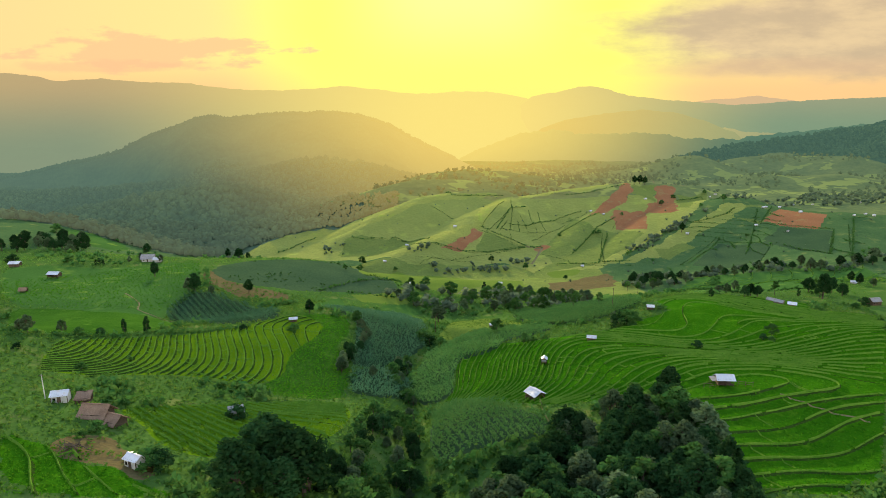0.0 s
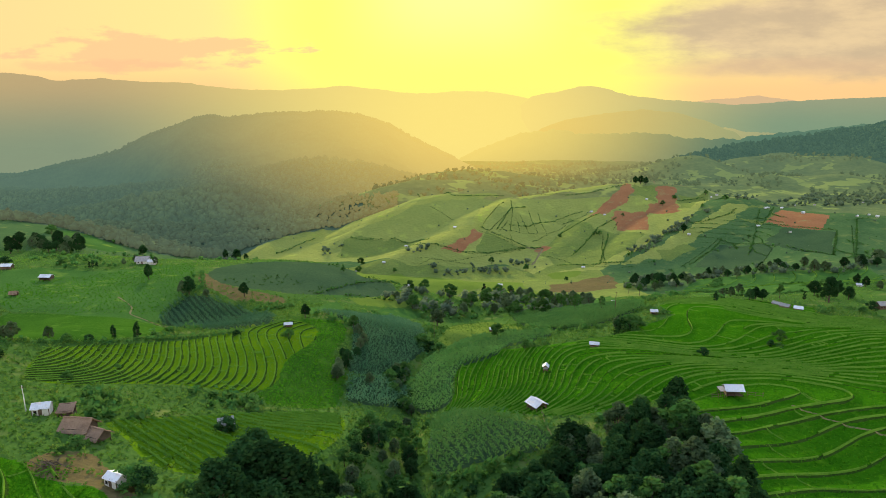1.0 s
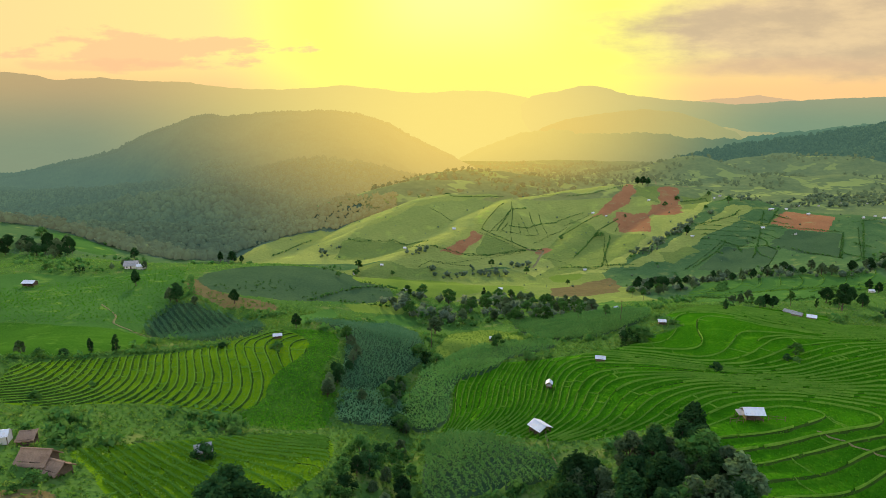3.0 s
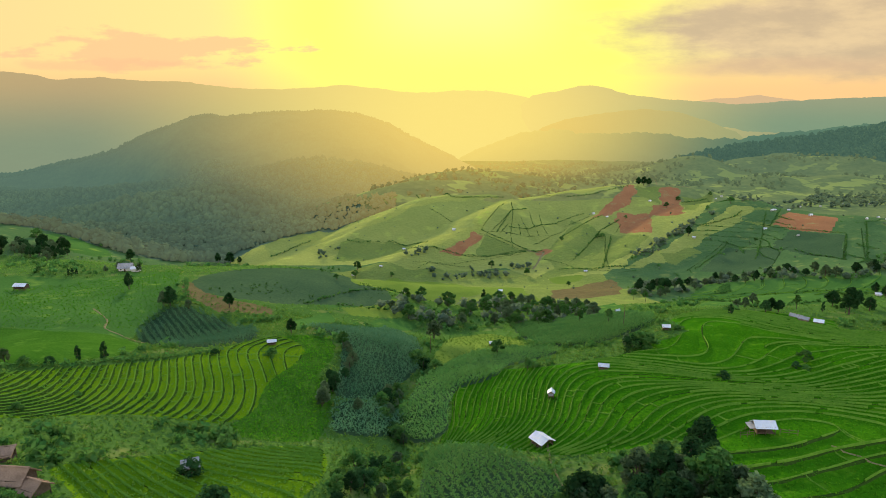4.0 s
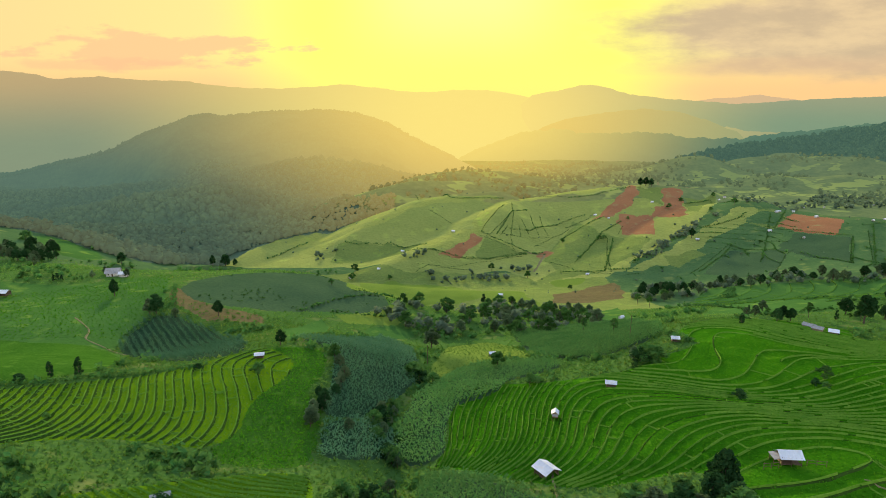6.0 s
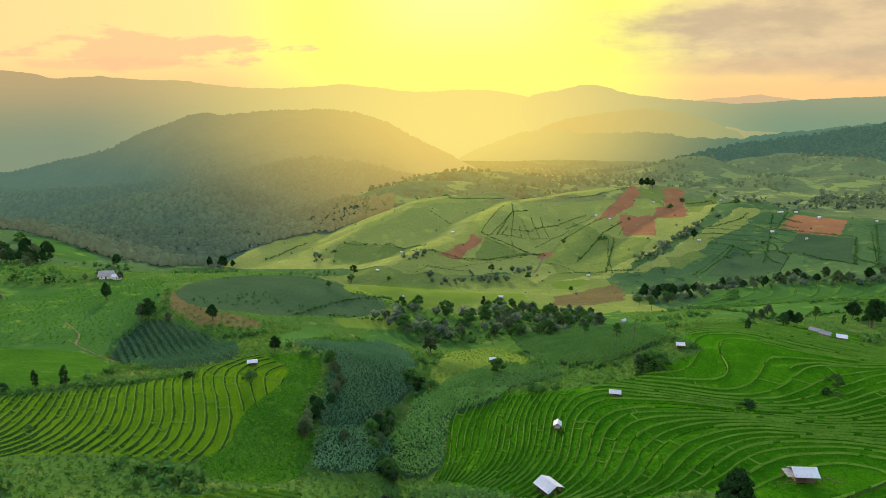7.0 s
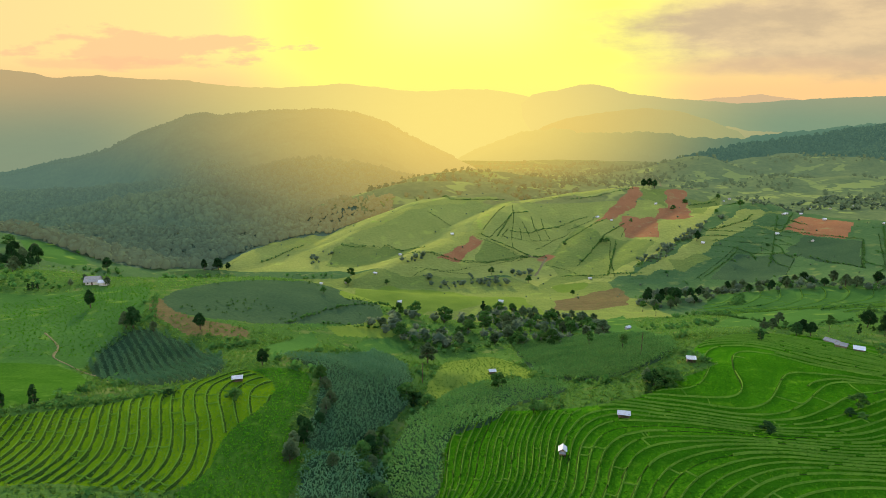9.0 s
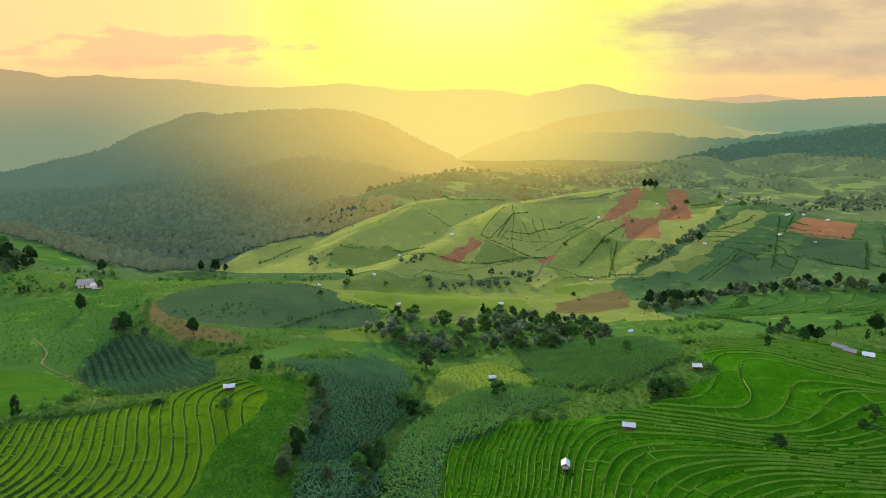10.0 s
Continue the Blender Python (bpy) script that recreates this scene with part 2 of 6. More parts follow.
DOMES = [(-187, 234, 40, 6.8), (-140, 234, 40, 1.4), (-93, 234, 40, 7.6), (0, 234, 40, -6.3), (47, 234, 40, -0.9), (93, 234, 40, 4.3), (140, 234, 40, 1.5), (187, 234, 40, 1.7), (-228, 285, 49, 1.2), (-171, 285, 49, 9.7), (-114, 285, 49, 6.1), (-57, 285, 49, 0.2), (0, 285, 49, 0.5), (57, 285, 49, -6.6), (114, 285, 49, -0.4), (171, 285, 49, 3.6), (228, 285, 49, 2.8), (-279, 349, 59, 8.6), (-209, 349, 59, 6.9), (-140, 349, 59, -0.7), (-70, 349, 59, 8.2), (0, 349, 59, -10.8), (70, 349, 59, -6.7), (140, 349, 59, -8.7)]
DOMES_2 = [(-58, 292, 40, 5.0), (209, 349, 59, -7.8), (279, 349, 59, -3.4)]
VALLEY = [(-341, 427, 73, 15.0), (-256, 427, 73, 11.8), (-171, 427, 73, -1.5), (-85, 427, 73, -7.7), (0, 427, 73, -4.0), (85, 427, 73, -11.3), (171, 427, 73, -7.3), (256, 427, 73, 2.1), (341, 427, 73, -11.2), (-417, 521, 89, -1.9), (-313, 521, 89, 8.2), (-209, 521, 89, -10.9), (-104, 521, 89, -10.9), (0, 521, 89, -14.0), (104, 521, 89, -4.0), (209, 521, 89, -13.2), (313, 521, 89, 16.4), (417, 521, 89, 11.9), (-510, 637, 108, -0.9), (-382, 637, 108, -6.6), (-255, 637, 108, -16.9), (-127, 637, 108, -5.9), (0, 637, 108, 6.7), (127, 637, 108, -3.4)]
VALLEY_2 = [(255, 637, 108, 23.8), (382, 637, 108, -22.2), (510, 637, 108, 5.3)]
PLOUGHED_HILL = [(-623, 779, 132, 9.4), (-468, 779, 132, -11.3), (-312, 779, 132, 36.8), (-156, 779, 132, -20.4), (0, 779, 132, 34.5), (156, 779, 132, 16.2), (312, 779, 132, 21.2), (468, 779, 132, 2.4), (623, 779, 132, 2.1), (-762, 953, 162, -2.5), (-572, 953, 162, 19.1), (-381, 953, 162, 12.2), (-191, 953, 162, 14.8), (0, 953, 162, -9.6), (191, 953, 162, -33.7), (381, 953, 162, -5.1), (572, 953, 162, 3.5), (762, 953, 162, 15.6)]
KNOLLS = [(594, 1230, 75, 36), (719, 1330, 80, 42), (703, 1200, 70, 34), (751, 1120, 65, 36), (462, 1130, 70, 32), (419, 1180, 80, 28), (633, 1000, 60, 22), (520, 1010, 55, 18), (198, 1020, 70, 12), (105, 1000, 60, 10)]
RISES = np.array(BEHIND + FORE_SLOPE + FORE_TERRACES + NEAR_RIDGES + DOMES + DOMES_2 + VALLEY + VALLEY_2 + PLOUGHED_HILL)


def smooth(a, b, v):
    k = np.clip((v - a) / (b - a), 0, 1)
    return k * k * (3 - 2 * k)


def to_line(x, y, line):
    """Distance from points to a polyline in plan."""
    best = np.full(np.shape(x), 1e9)
    for (ax, ay), (bx, by) in zip(line, line[1:]):
        dx, dy = bx - ax, by - ay
        k = np.clip(((x - ax) * dx + (y - ay) * dy) / (dx * dx + dy * dy), 0, 1)
        best = np.minimum(best, np.hypot(x - ax - k * dx, y - ay - k * dy))
    return best


GULLY = [(-3, 60), (-3, 82), (-4, 100), (-6, 120), (-6, 140), (-9, 155), (-6, 172), (-1, 186), (6, 205)]

# spurs of the ploughed hill and of the low hills behind it: fall to the sides, rounding, crest line
SPURS = [
    (0.36, 8, [(-186, 505, -72), (-164, 520, -60), (-142, 570, -60), (-117, 612, -61), (-107, 640, -63)]),
    (0.42, 8, [(-84, 535, -64), (-82, 560, -55), (-55, 590, -44), (-18, 615, -31), (12, 645, -30), (59, 675, -32.5)]),
    (0.36, 9, [(-41, 480, -58.5), (-20, 500, -54.5), (8, 535, -49), (35, 570, -41), (53, 600, -37.5), (70, 640, -37), (99, 655, -35), (130, 665, -31), (166, 668, -27.5), (197, 672, -25.5), (225, 685, -27), (258, 690, -30), (279, 680, -33.5), (288, 660, -37.5)]),
    (0.36, 7, [(196, 668, -26.5), (168, 625, -39), (136, 580, -49), (107, 540, -57), (84, 505, -61)]),
    (0.36, 10, [(248, 686, -30), (218, 620, -42), (177, 545, -51), (147, 505, -58), (129, 480, -63)]),
    (0.50, 7, [(296, 600, -32), (273, 585, -30), (237, 560, -38.5), (211, 535, -45), (187, 515, -50.5), (158, 495, -57.5), (129, 478, -63)]),
    (0.26, 14, [(273, 585, -30), (303, 560, -34), (322, 525, -34), (367, 515, -34), (410, 515, -35)]),
    (0.26, 14, [(303, 560, -34), (272, 485, -44.5), (258, 440, -49)]),
    (0.20, 14, [(338, 520, -33.5), (306, 460, -40)]),
    (0.30, 14, [(-89, 745, -48), (-57, 770, -41), (-27, 800, -37), (13, 830, -40), (59, 850, -45), (108, 850, -50)]),
    (0.28, 16, [(-2, 930, -43), (42, 1000, -45), (88, 1020, -49), (134, 1020, -56), (154, 1000, -66)])]
DELLS = [([(-140.0, 350.0), (-60.0, 372.0), (0.0, 345.0)], 26, 7)]


def higher(a, b, soft):
    """The larger of two heights with the crease rounded."""
    h = np.clip(0.5 + 0.5 * (a - b) / soft, 0, 1)
    return b + (a - b) * h + soft * h * (1 - h)


def hills(x, y):
    """The valley floor beyond the near fields and the spurs that rise from it."""
    z = -66 - 0.03 * np.maximum(y - 800, 0) - 0.3 * np.maximum(y - 650, 0) * smooth(-0.12, -0.24, x / np.maximum(y, 1))
    for cx, cy, r, h in KNOLLS:
        z = z + 0.75 * h * np.exp(-((x - cx) ** 2 + (y - cy) ** 2) / r ** 2)
    z = z + 7 * np.exp(-((x - 120) / 150) ** 2 - ((y - 575) / 75) ** 2)
    for fall, soft, line in SPURS:
        s = np.full(np.shape(x), -400.0)
        for (ax, ay, az), (bx, by, bz) in zip(line, line[1:]):
            dx, dy = bx - ax, by - ay
            k = np.clip(((x - ax) * dx + (y - ay) * dy) / (dx * dx + dy * dy), 0, 1)
            d = np.hypot(x - ax - k * dx, y - ay - k * dy)
            s = np.maximum(s, az + k * (bz - az) - fall * (np.sqrt(d * d + soft * soft) - soft))
        z = higher(z, s, 2.0)
    return z


def relief(x, y):
    """Height of the untilled land."""
    x, y = np.asarray(x, float), np.asarray(y, float)
    z = 14 - 104 * (1 - np.exp(-np.maximum(y - 60, 0) / 520))
    low, high = (float(y.min()), float(y.max())) if y.size else (0.0, 0.0)
    for cx, cy, r, h in RISES:
        if low - 3 * r < cy < high + 3 * r:
            z = z + h * np.exp(-((x - cx) ** 2 + (y - cy) ** 2) / r ** 2)
    z = z - 4.5 * np.exp(-(to_line(x, y, GULLY) / 7.0) ** 2)
    for line, width, depth in DELLS:
        z = z - depth * np.exp(-(to_line(x, y, line) / width) ** 2)
    share = np.where(x < -160, smooth(450, 580, y), smooth(390, 455, y)) * 1.0
    near_edge = smooth(-200, -120, x)
    share = share * near_edge + smooth(450, 580, y) * (1 - near_edge)
    far = share > 0
    if far.any():
        z = np.array(z)
        z[far] += (hills(x[far], y[far]) - z[far]) * share[far]
    return z - (z + 300) * smooth(1600, 2000, y)


# fields in plan: cover and outline
FIELDS = {}
FIELDS["forest"] = ("forest", [(-300.0, 423.0), (-611.0, 871.0), (-564.0, 925.0), (-506.0, 1009.0), (-1388.0, 3600.0), (-267.0, 1062.0), (-206.0, 1088.0), (-450.0, 3525.0), (-131.0, 3401.0), (51.0, 3390.0), (-37.0, 1088.0), (-28.0, 655.0), (-59.0, 638.0), (-103.0, 621.0), (-170.0, 541.0), (-166.0, 398.0), (-192.0, 393.0), (-269.0, 433.0)])
FIELDS["hill_body"] = ("hill", [(-41.3, 588.1), (-18.7, 603.4), (70.9, 676.0), (127.6, 668.0), (200.6, 679.0), (394.0, 1046.0), (296.8, 668.5), (226.2, 562.0), (182.4, 531.3), (132.5, 474.2), (73.1, 453.8), (51.6, 485.6), (-26.9, 470.8), (-80.4, 504.6), (-152.4, 524.5), (-114.5, 592.7)])
FIELDS["hill_a"] = ("hill_pale", [(-29.7, 518.4), (9.9, 542.8), (27.2, 551.5), (40.5, 619.9), (62.9, 656.2), (75.1, 663.7), (48.4, 583.4), (34.6, 543.0), (0.3, 508.8)])
FIELDS["hill_b"] = ("hill", [(-41.4, 598.0), (-26.6, 741.6), (12.5, 768.9), (40.2, 659.8), (62.2, 660.8), (10.7, 632.9), (-18.7, 603.4), (-41.3, 588.1)])
FIELDS["hill_c"] = ("hill", [(-154.8, 532.0), (-120.3, 582.2), (-97.2, 613.4), (-41.3, 588.1), (-18.7, 603.4), (-20.4, 581.5), (-58.8, 561.3), (-116.0, 549.5)])
FIELDS["hill_d"] = ("hill", [(30.3, 534.5), (37.9, 539.0), (64.0, 520.2), (35.6, 501.9), (15.5, 497.5)])
# paler cover along the crest paints the light on its rim
FIELDS["hill_lit_rim"] = ("hill_pale", [(71.8, 659.5), (97.5, 658.0), (128.0, 668.0), (162.8, 672.0), (195.1, 676.0), (160.2, 657.6), (126.0, 656.8), (77.6, 639.0)])
FIELDS["hill_e"] = ("hill_mid", [(244.3, 651.3), (280.8, 670.9), (280.6, 659.5), (229.8, 584.3), (224.8, 593.9)])
FIELDS["hill_f"] = ("hill_green", [(132.5, 474.2), (182.4, 531.3), (222.1, 550.5), (259.4, 573.9), (275.7, 566.5), (304.6, 546.0), (279.6, 515.5), (248.3, 479.8), (211.5, 460.8), (170.3, 456.7)])
# lit left flank of the right spur, painted as a paler plot
FIELDS["hill_lit_flank"] = ("hill", [(261.0, 575.6), (235.5, 555.9), (209.7, 532.7), (185.4, 510.2), (156.8, 491.5), (135.5, 478.2), (151.0, 478.5), (179.8, 492.3), (200.7, 506.9), (226.9, 527.2), (255.4, 543.9), (274.7, 568.0)])
FIELDS["hill_r"] = ("hill_mid", [(274.7, 568.0), (255.4, 543.9), (270.5, 528.9), (289.8, 539.6), (289.0, 563.4)])
FIELDS["hill_s"] = ("hill_mid", [(171.2, 494.0), (200.7, 506.9), (203.4, 495.6), (176.9, 483.2)])
FIELDS["hill_t"] = ("hill_mid", [(324.8, 513.1), (273.2, 428.7), (286.5, 422.0), (336.8, 498.7)])
FIELDS["hill_g"] = ("hill_green", [(321.4, 519.6), (354.5, 516.5), (287.1, 414.8), (263.7, 418.1), (304.7, 482.8)])
FIELDS["hill_h"] = ("scrub", [(187.6, 460.9), (224.1, 500.6), (254.8, 476.8), (227.5, 438.2), (207.4, 434.8)])
FIELDS["hill_i"] = ("hill_mid", [(201.0, 665.7), (227.6, 670.8), (212.8, 630.0), (199.2, 641.5)])
FIELDS["hill_j"] = ("hill_mid", [(-87.1, 517.1), (-86.0, 549.7), (-72.7, 556.5), (-41.4, 544.2), (-15.2, 535.2), (-29.3, 507.3), (-48.9, 516.2), (-67.0, 508.4)])
# light along the left spur's edge, put into a pale strip of cover
FIELDS["hill_lit_edge"] = ("hill_pale", [(-74.2, 569.7), (-50.0, 594.8), (-18.0, 609.7), (9.8, 636.0), (57.8, 661.0), (57.2, 654.0), (9.7, 624.0), (-20.4, 598.1), (-44.1, 586.5), (-64.1, 573.5)])
FIELDS["hill_l"] = ("hill_mid", [(39.0, 541.8), (71.0, 527.4), (71.8, 518.5), (31.0, 504.1), (27.6, 509.1)])
FIELDS["hill_m"] = ("hill_pale", [(-133.1, 563.9), (-115.7, 604.7), (-98.1, 581.4), (-116.3, 569.7)])
FIELDS["hill_n"] = ("hill_mid", [(124.4, 603.5), (137.4, 564.6), (157.4, 561.7), (175.6, 538.8), (151.6, 505.0), (117.5, 476.2), (91.6, 479.2), (82.0, 503.5)])
FIELDS["hill_o"] = ("hill_mid", [(158.2, 564.9), (175.6, 538.8), (158.7, 513.9), (136.4, 537.4), (130.9, 558.1)])
FIELDS["hill_p"] = ("hill_mid", [(202.1, 664.2), (230.9, 677.0), (216.3, 640.2), (193.4, 641.1)])
FIELDS["strip_r"] = ("grass", [(136.0, 357.0), (168.1, 405.3), (211.0, 389.0), (277.0, 382.0), (192.0, 262.0), (154.0, 267.0)])
FIELDS["plot_a"] = ("hill", [(37.9, 543.6), (53.2, 577.7), (76.6, 601.2), (109.0, 589.7), (98.3, 561.0), (66.9, 520.6), (58.1, 522.4)])
FIELDS["plot_b"] = ("hill_mid", [(99.9, 554.9), (141.6, 552.2), (122.0, 476.9), (95.0, 486.9), (80.0, 500.3)])
FIELDS["plot_c"] = ("hill_mid", [(64.8, 454.1), (88.5, 487.5), (118.6, 478.9), (91.8, 468.1), (77.3, 454.6)])
FIELDS["plot_d"] = ("hill", [(193.8, 589.4), (219.9, 579.0), (217.6, 558.1), (181.4, 551.6)])
FIELDS["plot_e"] = ("hill_green", [(255.7, 552.4), (275.7, 564.3), (295.4, 559.4), (277.0, 534.9), (256.1, 543.6)])
FIELDS["field_left_low"] = ("grass", [(-178.0, 246.0), (-170.1, 255.0), (-137.6, 255.5), (-118.7, 266.5), (-91.8, 237.0), (-88.9, 207.5), (-85.3, 187.5), (-99.7, 182.0), (-117.8, 184.0), (-137.1, 187.0)])
FIELDS["slope_left"] = ("deep_grass", [(-136.5, 186.0), (-117.3, 183.0), (-98.9, 180.5), (-83.9, 184.5), (-68.7, 156.5), (-79.9, 145.0), (-89.4, 136.5), (-95.9, 129.5)])
FIELDS["slope_mid"] = ("corn", [(-1.4, 177.0), (4.0, 193.5), (13.0, 192.0), (28.3, 184.5), (33.2, 173.5), (25.8, 168.5), (18.0, 167.5), (8.9, 165.5), (2.0, 158.0)])
FIELDS["rice_far"] = ("rice", [(63.9, 183.0), (73.3, 201.0), (88.2, 213.0), (110.2, 222.5), (124.1, 217.0), (131.5, 211.5), (94.3, 159.5), (83.3, 163.5), (74.4, 175.0)])
FIELDS["corn_upper"] = ("corn", [(28.0, 234.5), (38.7, 248.5), (57.2, 258.5), (68.7, 254.5), (69.2, 211.5), (64.0, 193.0), (56.9, 185.0), (44.5, 181.0), (37.1, 179.0), (28.8, 187.0), (28.7, 207.0)])
FIELDS["ripe_low"] = ("ripe", [(25.6, 401.0), (46.3, 435.0), (54.4, 364.5), (65.7, 343.5), (52.4, 333.0), (38.2, 358.0), (27.0, 370.5)])
FIELDS["grass_mid"] = ("grass", [(-26.0, 248.0), (-7.4, 259.5), (-6.6, 242.0), (-23.2, 226.5)])
FIELDS["plot_f"] = ("ripe", [(-40.6, 252.0), (-22.0, 281.0), (-9.0, 270.0), (-15.1, 256.5), (-32.6, 244.0)])
FIELDS["plot_g"] = ("grass", [(-51.1, 246.0), (-36.0, 274.0), (-25.0, 295.0), (-31.9, 257.0), (-42.1, 246.5)])
FIELDS["plot_h"] = ("grass", [(91.4, 240.0), (181.0, 376.0), (161.0, 272.0), (146.7, 246.5), (111.6, 230.5)])
FIELDS["plot_i"] = ("grass", [(61.0, 302.0), (95.0, 344.0), (68.2, 203.5), (53.7, 205.5)])
FIELDS["plot_j"] = ("grass", [(-48.2, 212.0), (-41.3, 241.5), (-34.6, 227.0), (-38.4, 184.0)])
FIELDS["terr_left"] = ("strip", [(-77.7, 112.0), (-85.8, 131.5), (-80.0, 140.0), (-72.6, 146.5), (-65.1, 152.0), (-56.9, 159.0), (-49.1, 173.0), (-42.9, 177.5), (-33.8, 170.5), (-33.0, 160.0), (-37.4, 146.5), (-37.2, 142.0), (-36.5, 136.5), (-39.1, 128.5), (-45.0, 127.0), (-54.4, 127.0), (-63.7, 123.0), (-69.4, 116.5)])
FIELDS["nose"] = ("deep_grass", [(-42.9, 177.5), (-27.6, 181.0), (-25.6, 164.5), (-28.0, 155.0), (-22.9, 148.0), (-21.2, 128.0), (-28.1, 123.5), (-36.4, 123.5), (-39.1, 128.5), (-36.5, 136.5), (-37.2, 142.0), (-37.4, 146.5), (-33.0, 160.0), (-33.8, 170.5)])
FIELDS["corn_slope"] = ("corn", [(-38.0, 188.5), (-27.8, 199.0), (-18.5, 234.0), (-8.5, 219.0), (-3.9, 188.5), (-7.1, 174.5), (-11.0, 164.0), (-13.6, 155.0), (-22.2, 146.5), (-23.6, 151.5), (-23.2, 162.0), (-24.8, 175.0), (-28.7, 184.5)])
FIELDS["corn_low"] = ("corn", [(-22.2, 145.5), (-13.7, 153.5), (-9.0, 155.0), (-7.0, 144.0), (-13.9, 133.5), (-20.7, 131.5)])
FIELDS["corn_front"] = ("corn", [(-1.5, 131.5), (13.1, 112.5), (18.9, 104.5), (19.3, 98.0), (8.6, 97.5), (-0.1, 96.0), (-2.2, 102.5)])
FIELDS["terr_right"] = ("rice", [(3.2, 140.0), (4.3, 158.5), (11.0, 170.0), (22.8, 161.5), (32.5, 156.5), (46.1, 163.0), (59.5, 176.0), (81.1, 184.5), (117.6, 202.5), (145.7, 196.5), (81.7, 106.5), (60.1, 75.0), (39.3, 73.0), (42.7, 92.0), (42.5, 109.5), (32.0, 110.0), (22.2, 108.5), (13.4, 115.5), (-0.2, 133.5)])
FIELDS["corn_bank"] = ("corn", [(-8.4, 147.0), (-7.4, 158.0), (-5.7, 168.0), (-3.0, 179.0), (4.4, 173.0), (18.2, 167.0), (15.0, 162.0), (5.5, 159.5), (2.8, 149.0), (2.7, 136.0), (-5.6, 141.5)])
FIELDS["yellow"] = ("ripe", [(1.5, 215.0), (4.2, 233.0), (17.8, 239.0), (25.2, 227.0), (28.2, 203.5), (27.5, 188.5), (20.8, 194.5), (12.0, 202.0), (2.4, 196.0), (-0.5, 186.0), (-2.2, 194.0)])
FIELDS["corn_right"] = ("corn", [(27.7, 252.0), (40.0, 261.0), (62.0, 268.0), (72.0, 240.5), (62.5, 193.5), (44.1, 176.0), (33.7, 181.0), (30.4, 206.0)])
FIELDS["rice_near_left"] = ("rice", [(-62.4, 81.0), (-56.1, 78.5), (-46.7, 79.5), (-48.2, 74.0), (-43.6, 75.0), (-38.7, 71.0), (-30.8, 69.0), (-51.4, 65.0)])
FIELDS["brown"] = ("dry", [(-54.6, 78.5), (-53.7, 83.5), (-48.3, 85.5), (-44.9, 80.5), (-37.3, 77.5), (-38.4, 70.5), (-43.8, 75.5), (-50.2, 75.0)])
FIELDS["terr_midleft"] = ("strip", [(-55.7, 98.0), (-49.9, 105.5), (-39.3, 115.5), (-28.2, 121.5), (-19.8, 123.5), (-16.8, 106.5), (-19.0, 98.0), (-24.8, 93.0), (-28.7, 85.0), (-35.6, 83.5), (-41.8, 85.5), (-49.0, 93.5)])
FIELDS["corn_left"] = ("corn", [(-86.3, 188.5), (-90.9, 201.5), (-90.3, 217.0), (-80.7, 218.5), (-70.8, 212.5), (-57.1, 199.5), (-47.7, 179.0), (-49.8, 171.5), (-58.1, 166.5), (-63.5, 164.5), (-76.3, 176.5)])
FIELDS["brown_path"] = ("dry", [(-97.3, 251.0), (-92.8, 247.5), (-78.7, 233.5), (-68.6, 233.5), (-59.4, 230.5), (-55.5, 221.5), (-64.1, 220.0), (-72.4, 219.0), (-80.8, 223.0), (-91.8, 232.0)])
FIELDS["field_left"] = ("grass", [(-164.7, 226.5), (-149.4, 239.5), (-135.8, 252.0), (-111.0, 284.0), (-92.2, 229.5), (-89.7, 198.0), (-109.0, 183.5), (-137.5, 187.5)])
FIELDS["dark_slope"] = ("deep_grass", [(-135.8, 185.0), (-108.2, 182.0), (-84.2, 189.0), (-70.9, 152.0), (-87.6, 135.5), (-96.3, 130.0)])
FIELDS["dome"] = ("scrub", [(-95.3, 249.5), (-95.8, 269.5), (-87.1, 288.5), (-74.4, 301.5), (-58.9, 309.0), (-51.0, 389.5), (-19.0, 285.5), (-23.7, 264.5), (-42.5, 251.0), (-55.3, 239.0), (-65.9, 236.5), (-78.3, 235.0), (-88.0, 240.5)])
FIELDS["bright_mid"] = ("ripe", [(-43.6, 307.5), (-49.5, 457.0), (-14.1, 455.0), (20.4, 440.0), (28.0, 385.5), (20.8, 373.0), (4.9, 365.5), (-10.6, 365.0), (-19.9, 295.5), (-27.6, 299.5), (-38.5, 291.0)])
FIELDS["red1"] = ("soil", [(137.8, 593.4), (192.6, 669.0), (200.1, 666.0), (197.4, 649.1), (159.9, 600.2)])
FIELDS["red2"] = ("soil", [(229.5, 675.5), (250.2, 678.9), (236.4, 637.2), (220.5, 581.5), (213.2, 580.0), (196.9, 598.7), (179.7, 547.4), (159.0, 570.0), (163.3, 584.1), (158.1, 591.6), (169.3, 607.6), (197.9, 610.7), (203.1, 622.2), (213.3, 627.3)])
FIELDS["red3"] = ("soil", [(-2.2, 498.8), (28.7, 541.3), (36.4, 536.5), (15.4, 501.6)])
FIELDS["red4"] = ("soil", [(274.3, 530.6), (298.7, 556.2), (321.6, 524.0), (299.1, 494.1), (279.8, 516.9)])
FIELDS["red5"] = ("dry", [(68.2, 390.5), (83.5, 416.0), (104.2, 443.0), (123.2, 457.0), (123.5, 431.0), (109.2, 383.0), (85.3, 364.5), (63.6, 364.5)])
FIELDS["red_b"] = ("soil", [(76.7, 517.0), (89.4, 532.8), (91.2, 522.3), (81.0, 510.1)])
FIELDS["teal"] = ("scrub", [(278.4, 513.1), (304.9, 484.0), (272.6, 432.1), (258.3, 455.3), (248.3, 479.8)])
